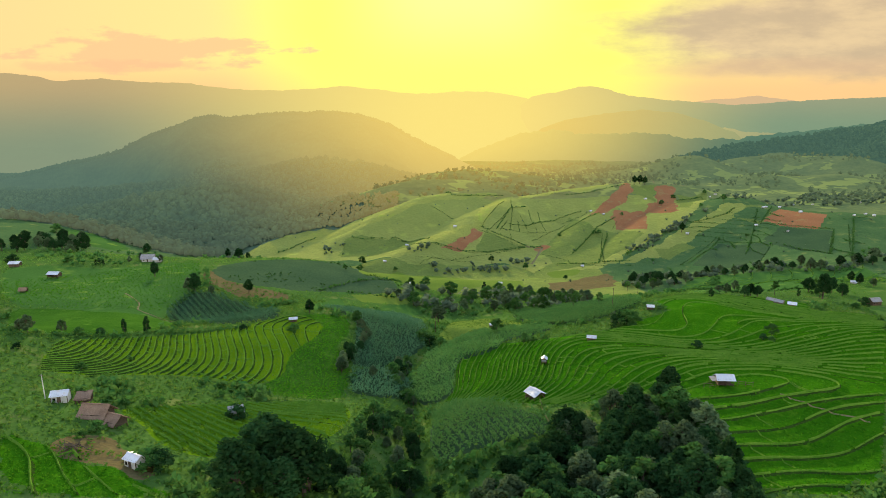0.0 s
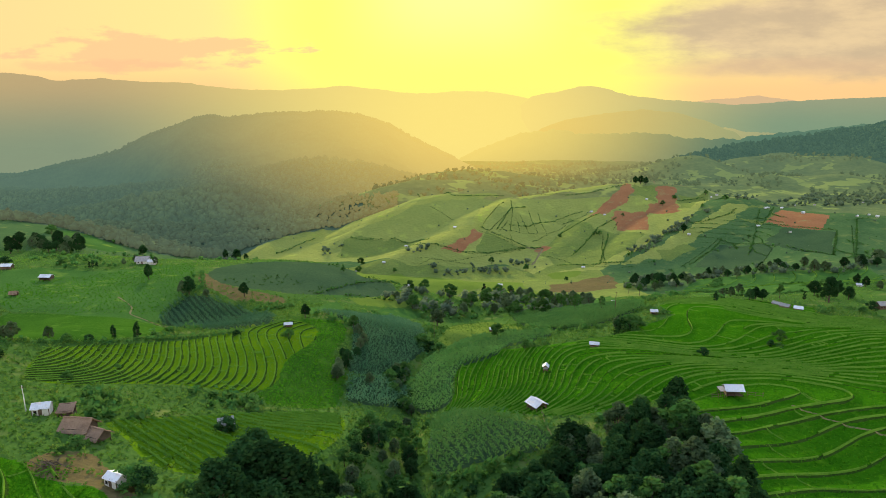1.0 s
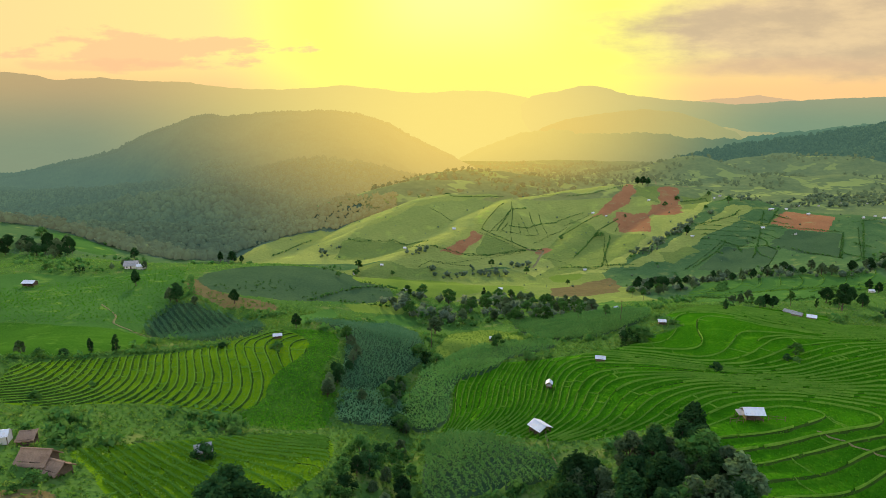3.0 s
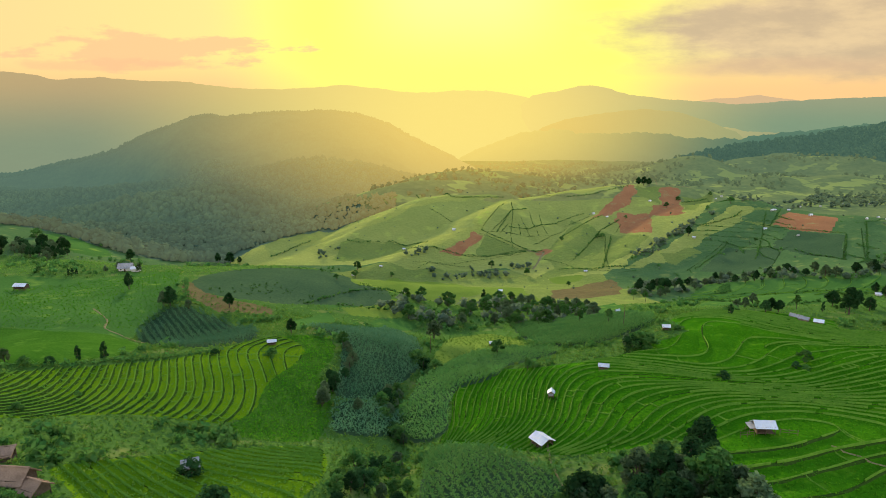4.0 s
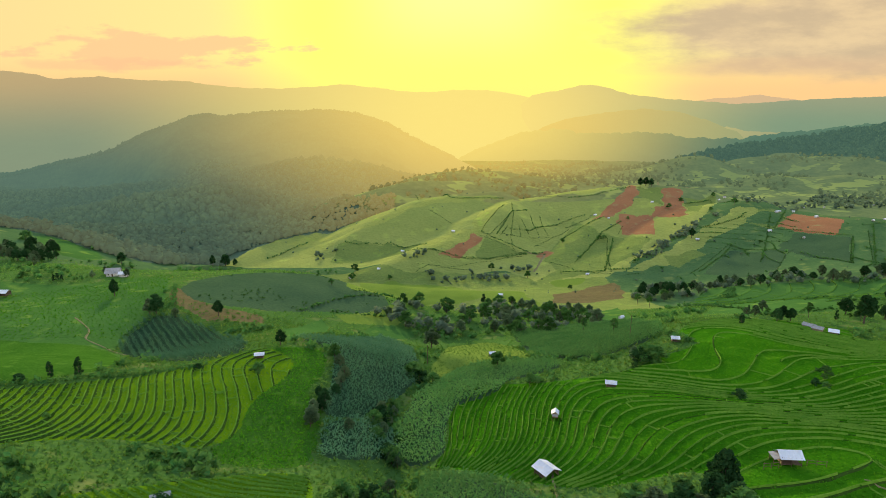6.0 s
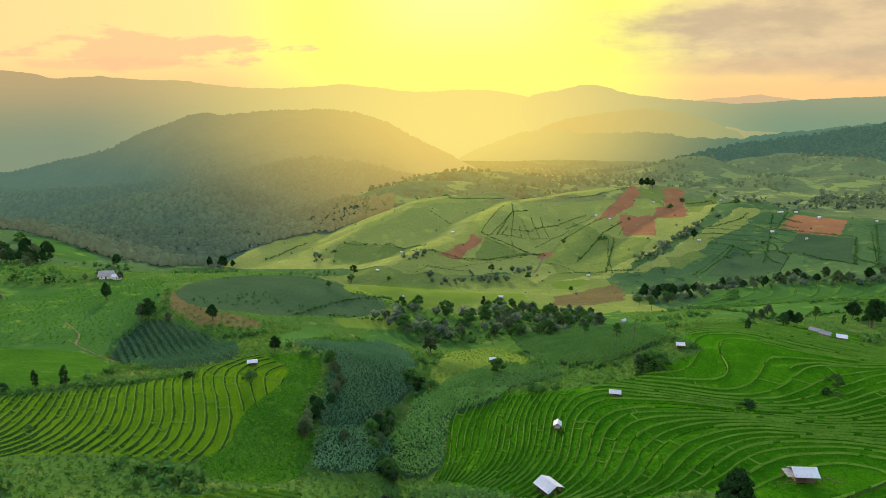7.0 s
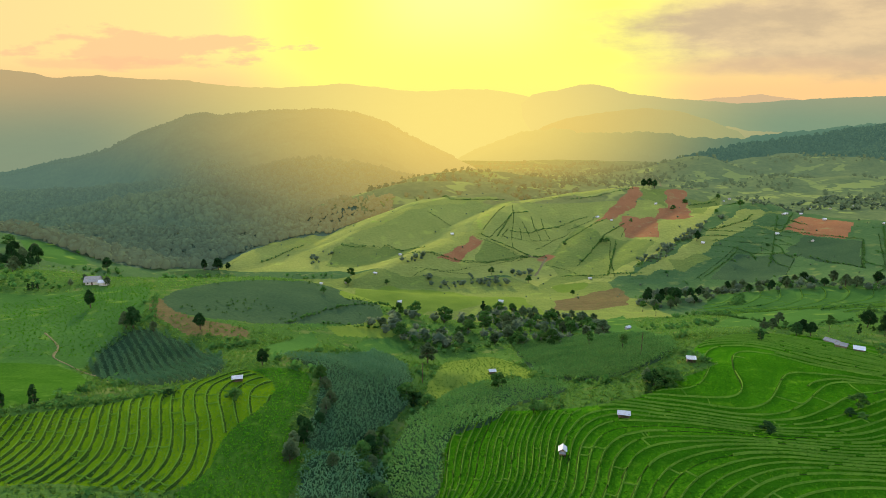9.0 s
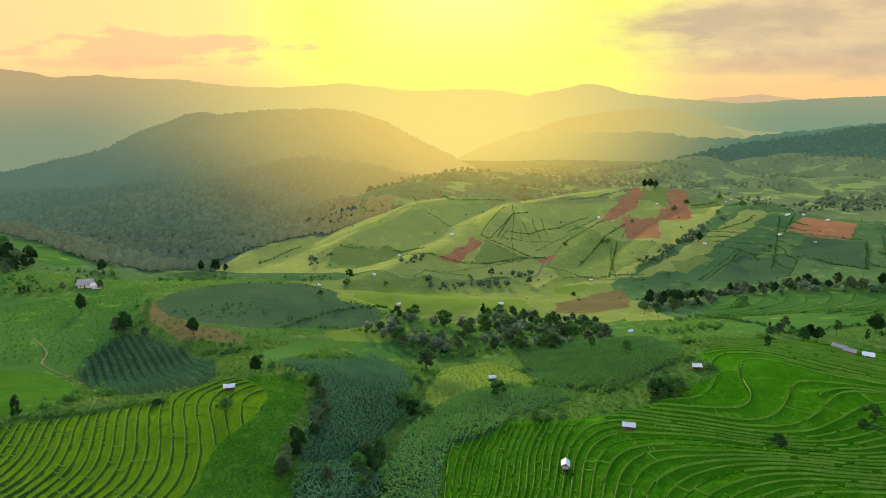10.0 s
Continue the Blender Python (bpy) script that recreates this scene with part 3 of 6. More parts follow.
FIELDS["lit_left"] = ("grass", [(-255.4, 417.2), (-230.9, 419.3), (-190.0, 381.0), (-186.0, 348.0), (-226.0, 378.0)])
FIELDS["rice_c"] = ("ripe", [(78.7, 461.0), (93.5, 466.0), (108.0, 468.0), (96.4, 451.0), (79.3, 442.0)])


def inside(x, y, outline):
    """Which points lie inside a plan outline."""
    r = np.zeros(np.shape(x), bool)
    for (ax, ay), (bx, by) in zip(outline, outline[1:] + outline[:1]):
        if ay != by:
            r ^= ((ay > y) != (by > y)) & (x < (bx - ax) * (y - ay) / (by - ay) + ax)
    return r


def ripple(x, y, size, seed=0.0):
    """A cheap smooth wobble between about -1 and 1."""
    a, b = x / size + seed, y / size - seed
    return (np.sin(a + 1.7 * np.sin(b * 0.83 + seed)) + np.sin(b * 1.13 + 1.3 * np.sin(a * 0.71)) + 0.5 * np.sin(2.3 * a - 1.9 * b)) / 2.5


def soft_inside(x, y, outline, edge):
    d = to_line(x, y, outline + outline[:1])
    return np.where(inside(x, y, outline), smooth(0, edge, d), 0.0)


# height of a step, share of each step taken by its bank, metres of fall for each strip
TERRACED = {"terr_left": (0.42, 0.34, 0.42), "terr_right": (0.42, 0.18, 0.43), "terr_midleft": (0.50, 0.20, 0.55), "rice_far": (0.5, 0.18, 0.7), "strip_r": (0.9, 0.22, 1.5), "rice_near_left": (0.5, 0.14, 0.62)}


def strips(name, x, y):
    """Runs through whole numbers from strip to strip, uphill."""
    if name == "terr_left":
        a, c = (x + 60) / 20, (y - 140) / 25
        return 40 - 1.3 * (9.83 + 9.08 * a + 3.74 * c - 1.15 * a * a - 1.11 * a * c + 3.08 * c * c - 0.82 * a * a * c + 0.81 * a * c * c - 3.28 * c ** 3) + 0.10 * ripple(x, y, 4, 4.0)
    even = smooth(114, 98, y) * (x > 0)
    p = relief(x, y) * (1 - even) + even * (8.6 + 0.085 * (y - 106) - 0.038 * (x - 55) + 0.28 * ripple(x, y, 12, 8.0)) + 0.10 * ripple(x, y, 5, 4.0) + 0.16 * ripple(x, y, 14, 8.0)
    if name == "terr_right":
        p = p + 0.05 * np.maximum(y - 118, 0) * smooth(48, 25, x)
    return p / TERRACED[name][2]


def land(x, y):
    """Height of the ground with its terraces."""
    x, y = np.asarray(x, float), np.asarray(y, float)
    z = relief(x, y)
    rough = smooth(40, 140, y)
    z = z + 0.10 * ripple(x, y, 2.6) + 0.3 * rough * ripple(x, y, 9, 2.0)
    z = z + smooth(260, 700, y) * (1.3 * ripple(x, y, 31, 1.0) + 0.6 * ripple(x, y, 12, 3.0))
    z = z + smooth(800, 1500, y) * smooth(150, 420, x) * (5 * ripple(x, y, 85, 5.0) + 3 * ripple(x, y, 33, 7.0))
    for name, (step, bank, fall) in TERRACED.items():
        m = soft_inside(x, y, FIELDS[name][1], 1.5)
        s = m > 0
        if not s.any():
            continue
        f = np.mod(strips(name, x[s], y[s]), 1.0)
        tread = 1 - bank
        saw = np.where(f < tread, 0.5 - f, 0.5 - tread + (f - tread) * tread / bank)
        z[s] += m[s] * step * 1.2 * saw
    return z


def rounded(outline):
    """The outline with its corners cut twice."""
    for _ in range(2):
        o = []
        for (ax, ay), (bx, by) in zip(outline, outline[1:] + outline[:1]):
            o += [(0.75 * ax + 0.25 * bx, 0.75 * ay + 0.25 * by), (0.25 * ax + 0.75 * bx, 0.25 * ay + 0.75 * by)]
        outline = o
    return outline


def cover_of(x, y):
    """Index into COVER_ORDER for every place."""
    c = np.where(y > 330, np.where((y > 500) & (x < 190), COVER_ORDER.index("hill"), np.where((y < 480) & (x < 120) & (x > -110), COVER_ORDER.index("hill_mid"), COVER_ORDER.index("hill_green"))), COVER_ORDER.index("meadow"))
    wob = 0.003 * np.maximum(y, 80)
    wx, wy = x + wob * ripple(x, y, 4.5, 1.0), y + 2 * wob * ripple(x, y, 4.5, 6.0)
    for name, (kind, outline) in FIELDS.items():
        if not name.startswith(("red", "teal", "hill", "plot")):
            outline = rounded(outline)
        c = np.where(inside(wx, wy, outline), COVER_ORDER.index(kind), c)
    # ground far off takes the cover whose haze is painted as emission
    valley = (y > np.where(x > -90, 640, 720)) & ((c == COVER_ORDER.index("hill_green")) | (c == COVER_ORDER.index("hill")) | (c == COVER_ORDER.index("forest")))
    return np.where(valley, COVER_ORDER.index("hazed_valley_fields"), c)


# ---- ground ----
def build_ground():
    ys = np.concatenate([np.linspace(-160, 56, 40), np.arange(60, 214, 0.36), 214 * np.exp(np.arange(1, 85) * 0.0055), 340 * np.exp(np.arange(1, 269) * 0.0028), 720 * np.exp(np.arange(1, 161) * 0.012)])
    k = np.linspace(-1, 1, 760)
    k = 0.62 * k + 0.38 * k ** 3
    half = np.where(ys < 214, 165 + 0.1 * np.maximum(ys, 0), 186.4 + 0.95 * (ys - 214))
    X, Y = half[:, None] * k[None, :], np.repeat(ys[:, None], len(k), 1)
    Z = land(X, Y)
    rows, cols = X.shape
    idx = np.arange(rows * cols).reshape(rows, cols)
    quads = np.stack([idx[:-1, :-1], idx[:-1, 1:], idx[1:, 1:], idx[1:, :-1]], -1).reshape(-1, 4)
    me = bpy.data.meshes.new("ground")
    me.vertices.add(rows * cols)
    me.vertices.foreach_set("co", np.stack([X, Y, Z], -1).astype(np.float32).ravel())
    me.loops.add(quads.size)
    me.loops.foreach_set("vertex_index", quads.astype(np.int32).ravel())
    me.polygons.add(len(quads))
    me.polygons.foreach_set("loop_start", np.arange(0, quads.size, 4, dtype=np.int32))

    def centre(a):
        return (a[:-1, :-1] + a[1:, :-1] + a[:-1, 1:] + a[1:, 1:]) / 4

    c = cover_of(centre(X), centre(Y))
    for m in COVERS.values():
        me.materials.append(m)
    me.polygons.foreach_set("material_index", c.astype(np.int32).ravel())
    me.polygons.foreach_set("use_smooth", np.ones(len(quads), bool))
    me.update(calc_edges=True)
    return tagged(new("ground", me), "rolling green farmland with rice terraces and red plots", "ground", kind="structure")


ground = build_ground()

# ---- building helpers ----


def mesh_of(name, verts, faces, *materials, smooth_shade=False):
    me = bpy.data.meshes.new(name)
    me.from_pydata([tuple(v) for v in np.asarray(verts, float)], [], [tuple(int(i) for i in f) for f in faces])
    for m in materials:
        me.materials.append(m)
    if smooth_shade:
        me.polygons.foreach_set("use_smooth", np.ones(len(me.polygons), bool))
    return me


def fast_mesh(name, verts, faces, material):
    """A mesh from arrays: faces all with the same number of corners."""
    verts, faces = np.asarray(verts, np.float32), np.asarray(faces, np.int32)
    me = bpy.data.meshes.new(name)
    me.vertices.add(len(verts))
    me.vertices.foreach_set("co", verts.ravel())
    me.loops.add(faces.size)
    me.loops.foreach_set("vertex_index", faces.ravel())
    me.polygons.add(len(faces))
    me.polygons.foreach_set("loop_start", np.arange(0, faces.size, faces.shape[1], dtype=np.int32))
    me.materials.append(material)
    me.update(calc_edges=True)
    return me


def part(name, data, parent, label="", m=None):
    """Links a mesh, or a bmesh with its material set in data, as one part under a thing."""
    ob = new(name, data)
    ob.parent = parent
    if m is not None:
        ob.matrix_basis = m
    return tagged(ob, label)


def height_at(x, y):
    return float(land(np.array([x], float), np.array([y], float))[0])


# ---- far ranges: backdrop with haze painted as emission ----


def far_range(distance, near, crest, foot, material, seed, rugged, label):
    """A range across the distance: a long front with spurs from its foot, near, up to the crest, and a back. crest: (x/distance, height)."""
    n, steps = 800, 22
    crest = [(crest[0][0] - 0.05, foot + 2), *crest, (crest[-1][0] + 0.05, foot + 2)]
    k = np.linspace(crest[0][0], crest[-1][0], n)
    h = np.interp(k, [c[0] for c in crest], [c[1] for c in crest])
    ease = np.clip(np.minimum(k - k[0], k[-1] - k) / 0.04, 0, 1)
    for size, amount in ((0.045, 1.0), (0.017, 0.7), (0.007, 0.5), (0.0028, 0.35), (0.0012, 0.2)):
        h = h + ease * rugged * amount * ripple(k, k * 0.3 + seed, size, seed)
    rows = []
    for j in range(steps + 1):
        f = j / steps
        spur = ripple(k * 14 + 1.5 * f, f * 2 + k, 0.35, seed) + 0.6 * ripple(k * 37 - f, f * 5, 0.5, seed + 2)
        rows.append((near + (distance - near) * f, foot + (h - foot) * f ** 1.25 + (1 - f) * f * 4 * rugged * 2.2 * spur))
    rows.append((distance * 1.012, np.full(n, foot)))
    v = np.concatenate([np.stack([k * d, np.full(n, d), z], -1) for d, z in rows])
    i = np.arange((steps + 1) * n).reshape(steps + 1, n)[:, :-1].ravel()
    me = fast_mesh("backdrop", v, np.stack([i, i + 1, i + n + 1, i + n], -1), material)
    return tagged(new("backdrop", me), label, "mountains", kind="structure")


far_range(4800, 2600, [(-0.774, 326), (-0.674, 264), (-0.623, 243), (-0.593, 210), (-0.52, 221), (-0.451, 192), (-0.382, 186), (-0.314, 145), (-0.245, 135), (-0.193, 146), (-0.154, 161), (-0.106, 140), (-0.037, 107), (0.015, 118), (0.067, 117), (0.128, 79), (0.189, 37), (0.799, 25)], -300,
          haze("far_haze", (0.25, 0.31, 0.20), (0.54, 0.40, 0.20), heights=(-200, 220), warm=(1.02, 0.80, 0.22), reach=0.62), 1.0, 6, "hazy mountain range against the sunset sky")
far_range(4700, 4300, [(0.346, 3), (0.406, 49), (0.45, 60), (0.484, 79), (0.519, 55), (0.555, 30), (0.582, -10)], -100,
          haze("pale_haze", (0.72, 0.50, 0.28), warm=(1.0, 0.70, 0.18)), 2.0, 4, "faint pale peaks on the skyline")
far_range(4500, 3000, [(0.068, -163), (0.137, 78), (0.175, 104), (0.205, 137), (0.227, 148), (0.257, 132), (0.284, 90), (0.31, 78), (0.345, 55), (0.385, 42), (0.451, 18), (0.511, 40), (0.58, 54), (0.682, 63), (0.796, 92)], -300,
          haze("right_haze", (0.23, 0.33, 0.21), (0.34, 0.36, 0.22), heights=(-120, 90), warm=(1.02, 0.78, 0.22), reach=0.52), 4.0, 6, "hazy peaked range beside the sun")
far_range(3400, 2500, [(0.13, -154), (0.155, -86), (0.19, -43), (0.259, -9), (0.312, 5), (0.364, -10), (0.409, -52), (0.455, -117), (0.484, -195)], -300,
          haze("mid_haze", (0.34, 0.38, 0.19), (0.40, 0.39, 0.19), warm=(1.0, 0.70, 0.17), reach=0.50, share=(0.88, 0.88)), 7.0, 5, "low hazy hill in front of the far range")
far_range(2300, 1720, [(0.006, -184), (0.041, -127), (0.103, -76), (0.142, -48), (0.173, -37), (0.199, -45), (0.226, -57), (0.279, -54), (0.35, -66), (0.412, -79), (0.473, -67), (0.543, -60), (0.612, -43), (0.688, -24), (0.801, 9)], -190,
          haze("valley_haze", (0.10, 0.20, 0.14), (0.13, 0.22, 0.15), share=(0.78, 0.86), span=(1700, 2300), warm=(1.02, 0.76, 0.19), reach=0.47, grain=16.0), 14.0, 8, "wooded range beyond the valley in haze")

# crests of the wooded mountain, far to near: distance, (x/distance, height)
MOUNTAIN_CRESTS = [
    (1350, [(-0.982, -181), (-0.84, -138), (-0.7, -100), (-0.626, -79), (-0.562, -61), (-0.503, -41), (-0.451, -9), (-0.383, 24), (-0.356, 29), (-0.335, 24), (-0.3, 28), (-0.251, 34), (-0.212, 33), (-0.177, 36), (-0.142, 32), (-0.107, 20), (-0.077, 7), (-0.038, -23), (0.006, -53), (0.042, -73), (0.087, -107), (0.132, -138)]),
    (1000, [(-0.985, -132), (-0.704, -83), (-0.568, -77), (-0.469, -70), (-0.405, -60), (-0.297, -46), (-0.234, -34), (-0.198, -28.5), (-0.162, -32), (-0.109, -41), (-0.038, -58), (0.006, -68), (0.042, -86), (0.132, -150)]),
    (800, [(-0.991, -115), (-0.712, -94), (-0.638, -85), (-0.572, -74), (-0.48, -61), (-0.407, -50), (-0.352, -46), (-0.308, -49), (-0.255, -59), (-0.201, -68), (-0.147, -61), (-0.093, -60), (-0.048, -70), (0.132, -160)])]
EAST_CRESTS = [(1500, [(0.283, -100), (0.353, -81), (0.405, -61), (0.457, -45), (0.501, -38), (0.562, -27), (0.613, -13), (0.657, -6), (0.689, 6), (0.76, 14), (0.889, 26)]),
               (1300, [(0.40, -110), (0.46, -78), (0.52, -66), (0.58, -52), (0.64, -44), (0.70, -30), (0.889, -10)])]


def wood_height(k, d, crests, floor):
    """Height of a wooded mountain by direction and distance: crests one behind the other with spurs running down."""
    z = np.full(np.shape(k), float(floor))
    x = k * d
    spur = 20 * ripple(x + 0.35 * d, d * 0.35, 48, 2.0) + 9 * ripple(x - 0.3 * d, d * 0.7, 23, 5.0) + 2.2 * ripple(x, d, 9, 3.0)
    for at, crest in crests:
        h = np.interp(k, [c[0] for c in crest], [c[1] for c in crest]) + 1.6 * ripple(k, k * 0.3, 0.02, 12.0) + 1.0 * ripple(k, k * 0.3, 0.006, 3.0)
        away = np.abs(d - at)
        z = higher(z, h - 0.30 * (np.sqrt(away ** 2 + 625) - 25) + spur * smooth(0, 140, away), 6.0)
    return z


def wooded_mountain(crests, start, end, floor, material, label):
    """A mountain of woods in a fan of directions, from its foot to behind its crest."""
    n, steps = 620, 210
    ks = np.linspace(crests[0][1][0][0], crests[0][1][-1][0], n)
    ds = start * (end / start) ** (np.arange(steps) / (steps - 1))
    K, D = np.meshgrid(ks, ds)
    Z = wood_height(K, D, crests, floor) + np.random.default_rng(8).uniform(-1.3, 1.3, K.shape)
    Z[-1] = floor - 120
    i = np.arange(n * steps).reshape(steps, n)[:-1, :-1].ravel()
    me = fast_mesh("backdrop", np.stack([K * D, D, Z], -1).reshape(-1, 3), np.stack([i, i + 1, i + n + 1, i + n], -1), material)
    return tagged(new("backdrop", me), label, "mountains", kind="structure")


# woods partly emissive: the glow is haze painted over their own green
MOUNTAIN_HAZE = haze("mountain_haze", (0.115, 0.190, 0.145), (0.26, 0.27, 0.15), share=(0.32, 0.78), span=(560, 1380), warm=(1.02, 0.72, 0.18), reach=0.52, heights=(-90, 20))
wooded_mountain(MOUNTAIN_CRESTS, 600, 1480, -100, MOUNTAIN_HAZE, "forested mountain in warm evening haze")
# same painted haze for the ridge, cooler and nearly even
EAST_HAZE = haze("east_haze", (0.075, 0.150, 0.115), share=(0.55, 0.62), span=(1200, 1500), reach=0.40)
wooded_mountain(EAST_CRESTS, 1180, 1600, -130, EAST_HAZE, "dark wooded ridge beyond the far knolls")

# ---- vegetation ----
LEAF_DEEP = surface("deep_leaves", (0.011, 0.042, 0.014), (0.042, 0.104, 0.032), 0.6, 4, rough=0.8, bump=0, through_light=0.25, vary=0.35)
LEAF_MID = surface("mid_leaves", (0.037, 0.111, 0.024), (0.093, 0.204, 0.048), 0.6, 4, rough=0.8, bump=0, through_light=0.3, vary=0.35)
LEAF_GREY = surface("grey_leaves", (0.052, 0.105, 0.048), (0.145, 0.215, 0.100), 0.6, 4, rough=0.8, bump=0, through_light=0.35, vary=0.3)
LEAF_CORN = surface("corn_leaves", (0.052, 0.150, 0.062), (0.124, 0.255, 0.112), 0.5, 9, rough=0.8, bump=0, through_light=0.3, vary=0.25)
LEAF_MAIZE = surface("maize_leaves", (0.062, 0.180, 0.038), (0.150, 0.305, 0.068), 0.5, 9, rough=0.8, bump=0, through_light=0.3, vary=0.25)
LEAF_WEED = surface("weed_leaves", (0.060, 0.165, 0.024), (0.140, 0.270, 0.048), 0.7, 7, rough=0.8, bump=0, through_light=0.35, vary=0.3, spots=(0.19, 0.27, 0.05))
LEAF_RICE = surface("rice_leaves", (0.032, 0.138, 0.006), (0.075, 0.222, 0.012), 0.5, 9, rough=0.8, bump=0, through_light=0.35, vary=0.25)
LEAF_BELT = surface("belt_leaves", (0.09, 0.165, 0.105), (0.225, 0.30, 0.19), 2.5, 20, rough=0.8, bump=0, through_light=0.5, vary=0.4)
BARK = surface("bark", (0.05, 0.04, 0.03), (0.14, 0.115, 0.09), 0.25, 2, bump=0.6)


def blades(rng, centres, size, lift=0.3):
    """Small bent leaf sprays at the given places: vertices and triangles. size: half length, one each or one for all."""
    n = len(centres)
    size = np.broadcast_to(np.asarray(size, float), (n,))[:, None]
    a = rng.normal(size=(n, 3))
    a[:, 2] = np.abs(a[:, 2]) * lift
    a /= np.linalg.norm(a, axis=1)[:, None]
    b = np.cross(a, rng.normal(size=(n, 3)))
    b /= np.linalg.norm(b, axis=1)[:, None] + 1e-9
    c = np.cross(a, b)
    s = size * rng.uniform(0.7, 1.3, (n, 1))
    v = np.stack([centres - a * s, centres + b * s * 0.62 + c * s * 0.18, centres + a * s, centres - b * s * 0.62 + c * s * 0.18], 1).reshape(-1, 3)
    k = np.arange(n)[:, None] * 4
    f = np.concatenate([k + [0, 1, 2], k + [0, 2, 3]], 0)
    return v, f


def ico(level):
    bm = bmesh.new()
    bmesh.ops.create_icosphere(bm, subdivisions=level, radius=1.0)
    v = np.array([p.co[:] for p in bm.verts])
    f = np.array([[q.index for q in p.verts] for p in bm.faces])
    bm.free()
    return v, f


ICO_ONE, ICO_TWO = ico(1), ico(2)


def lumps(rng, centres, radii, shape, rough=0.22, squash=0.8):
    """Uneven rounded masses: vertices and triangles."""
    bv, bf = shape
    n = len(centres)
    r = np.asarray(radii, float)[:, None, None] * (1 + rng.uniform(-rough, rough, (n, len(bv), 1)))
    v = bv[None] * r
    v[:, :, 2] *= squash
    v = v + np.asarray(centres)[:, None, :]
    f = bf[None] + (np.arange(n) * len(bv))[:, None, None]
    return v.reshape(-1, 3), f.reshape(-1, 3)


def limb(path, radii, sides=6):
    """A tapered branch along a path."""
    path = [np.asarray(p, float) for p in path]
    v, f = [], []
    for i, (p, r) in enumerate(zip(path, radii)):
        d = path[min(i + 1, len(path) - 1)] - path[max(i - 1, 0)]
        d = d / np.linalg.norm(d)
        u = np.cross(d, (0.31, 0.95, 0.05))
        u /= np.linalg.norm(u)
        w = np.cross(d, u)
        for k in range(sides):
            a = 2 * math.pi * k / sides
            v.append(p + r * (math.cos(a) * u + math.sin(a) * w))
    for i in range(len(path) - 1):
        for k in range(sides):
            f.append((i * sides + k, i * sides + (k + 1) % sides, (i + 1) * sides + (k + 1) % sides, (i + 1) * sides + k))
    f.append(tuple(range((len(path) - 1) * sides, len(path) * sides)))
    return v, f


def joined(pieces):
    v, f, o = [], [], 0
    for pv, pf in pieces:
        v.extend(pv)
        f.extend([tuple(i + o for i in q) for q in pf])
        o += len(pv)
    return v, f


def make_tree(name, label, seed, leaf, spread=0.36, crown_from=0.28, boughs=9, leaves=800, leaf_size=0.055, trunk=0.022, squash=0.75, core=0.62, top=1.0, clump=1.0):
    """A tree one metre high, to be scaled: trunk with limbs, and a crown of leaf sprays round several boughs."""
    rng = np.random.default_rng(seed)
    root = tagged(new(name), label, "tree" if "tree" in name else "bush")
    ends, radii, wood = [], [], []
    stem = [(0, 0, -0.03), (rng.normal(0, 0.012), rng.normal(0, 0.012), 0.25), (rng.normal(0, 0.03), rng.normal(0, 0.03), 0.5), (rng.normal(0, 0.04), rng.normal(0, 0.04), 0.8 * top)]
    wood.append(limb(stem, [trunk * 1.5, trunk, trunk * 0.75, trunk * 0.3]))
    for i in range(boughs):
        k = i / max(boughs - 1, 1)
        a = i * 2.4 + rng.uniform(-0.4, 0.4)
        z = crown_from + (0.90 * top - crown_from) * (k * 0.9 + 0.1 * rng.uniform())
        reach = spread * math.sin(math.pi * min(1.0, 0.28 + 0.66 * k)) * rng.uniform(0.55, 0.95) * (1.0 if k < 0.93 else 0.3)
        start = np.array([stem[2][0] * z * 2, stem[2][1] * z * 2, max(0.12, z - 0.14 - 0.1 * reach)])
        end = np.array([math.cos(a) * reach, math.sin(a) * reach, z])
        wood.append(limb([start, (start + end) / 2 + (0, 0, 0.02), end], [trunk * 0.5, trunk * 0.35, trunk * 0.15], 4))
        ends.append(end)
        radii.append(clump * spread * rng.uniform(0.32, 0.55))
    ends, radii = np.array(ends), np.array(radii)
    v, f = joined(wood)
    part("trunk", mesh_of("trunk", v, f, BARK), root)
    pick = rng.choice(len(ends), leaves, p=radii ** 2 / (radii ** 2).sum())
    d = rng.normal(size=(leaves, 3))
    d /= np.linalg.norm(d, axis=1)[:, None]
    d *= (rng.uniform(0.55, 1.08, (leaves, 1))) * radii[pick][:, None]
    d[:, 2] *= squash
    lv, lf = blades(rng, ends[pick] + d, leaf_size)
    cv, cf = lumps(rng, ends, radii * core, ICO_ONE, 0.25, squash)
    part("crown", fast_mesh("crown", np.concatenate([lv, cv]), np.concatenate([lf, cf + len(lv)]), leaf), root)
    return root


KINDS = {}
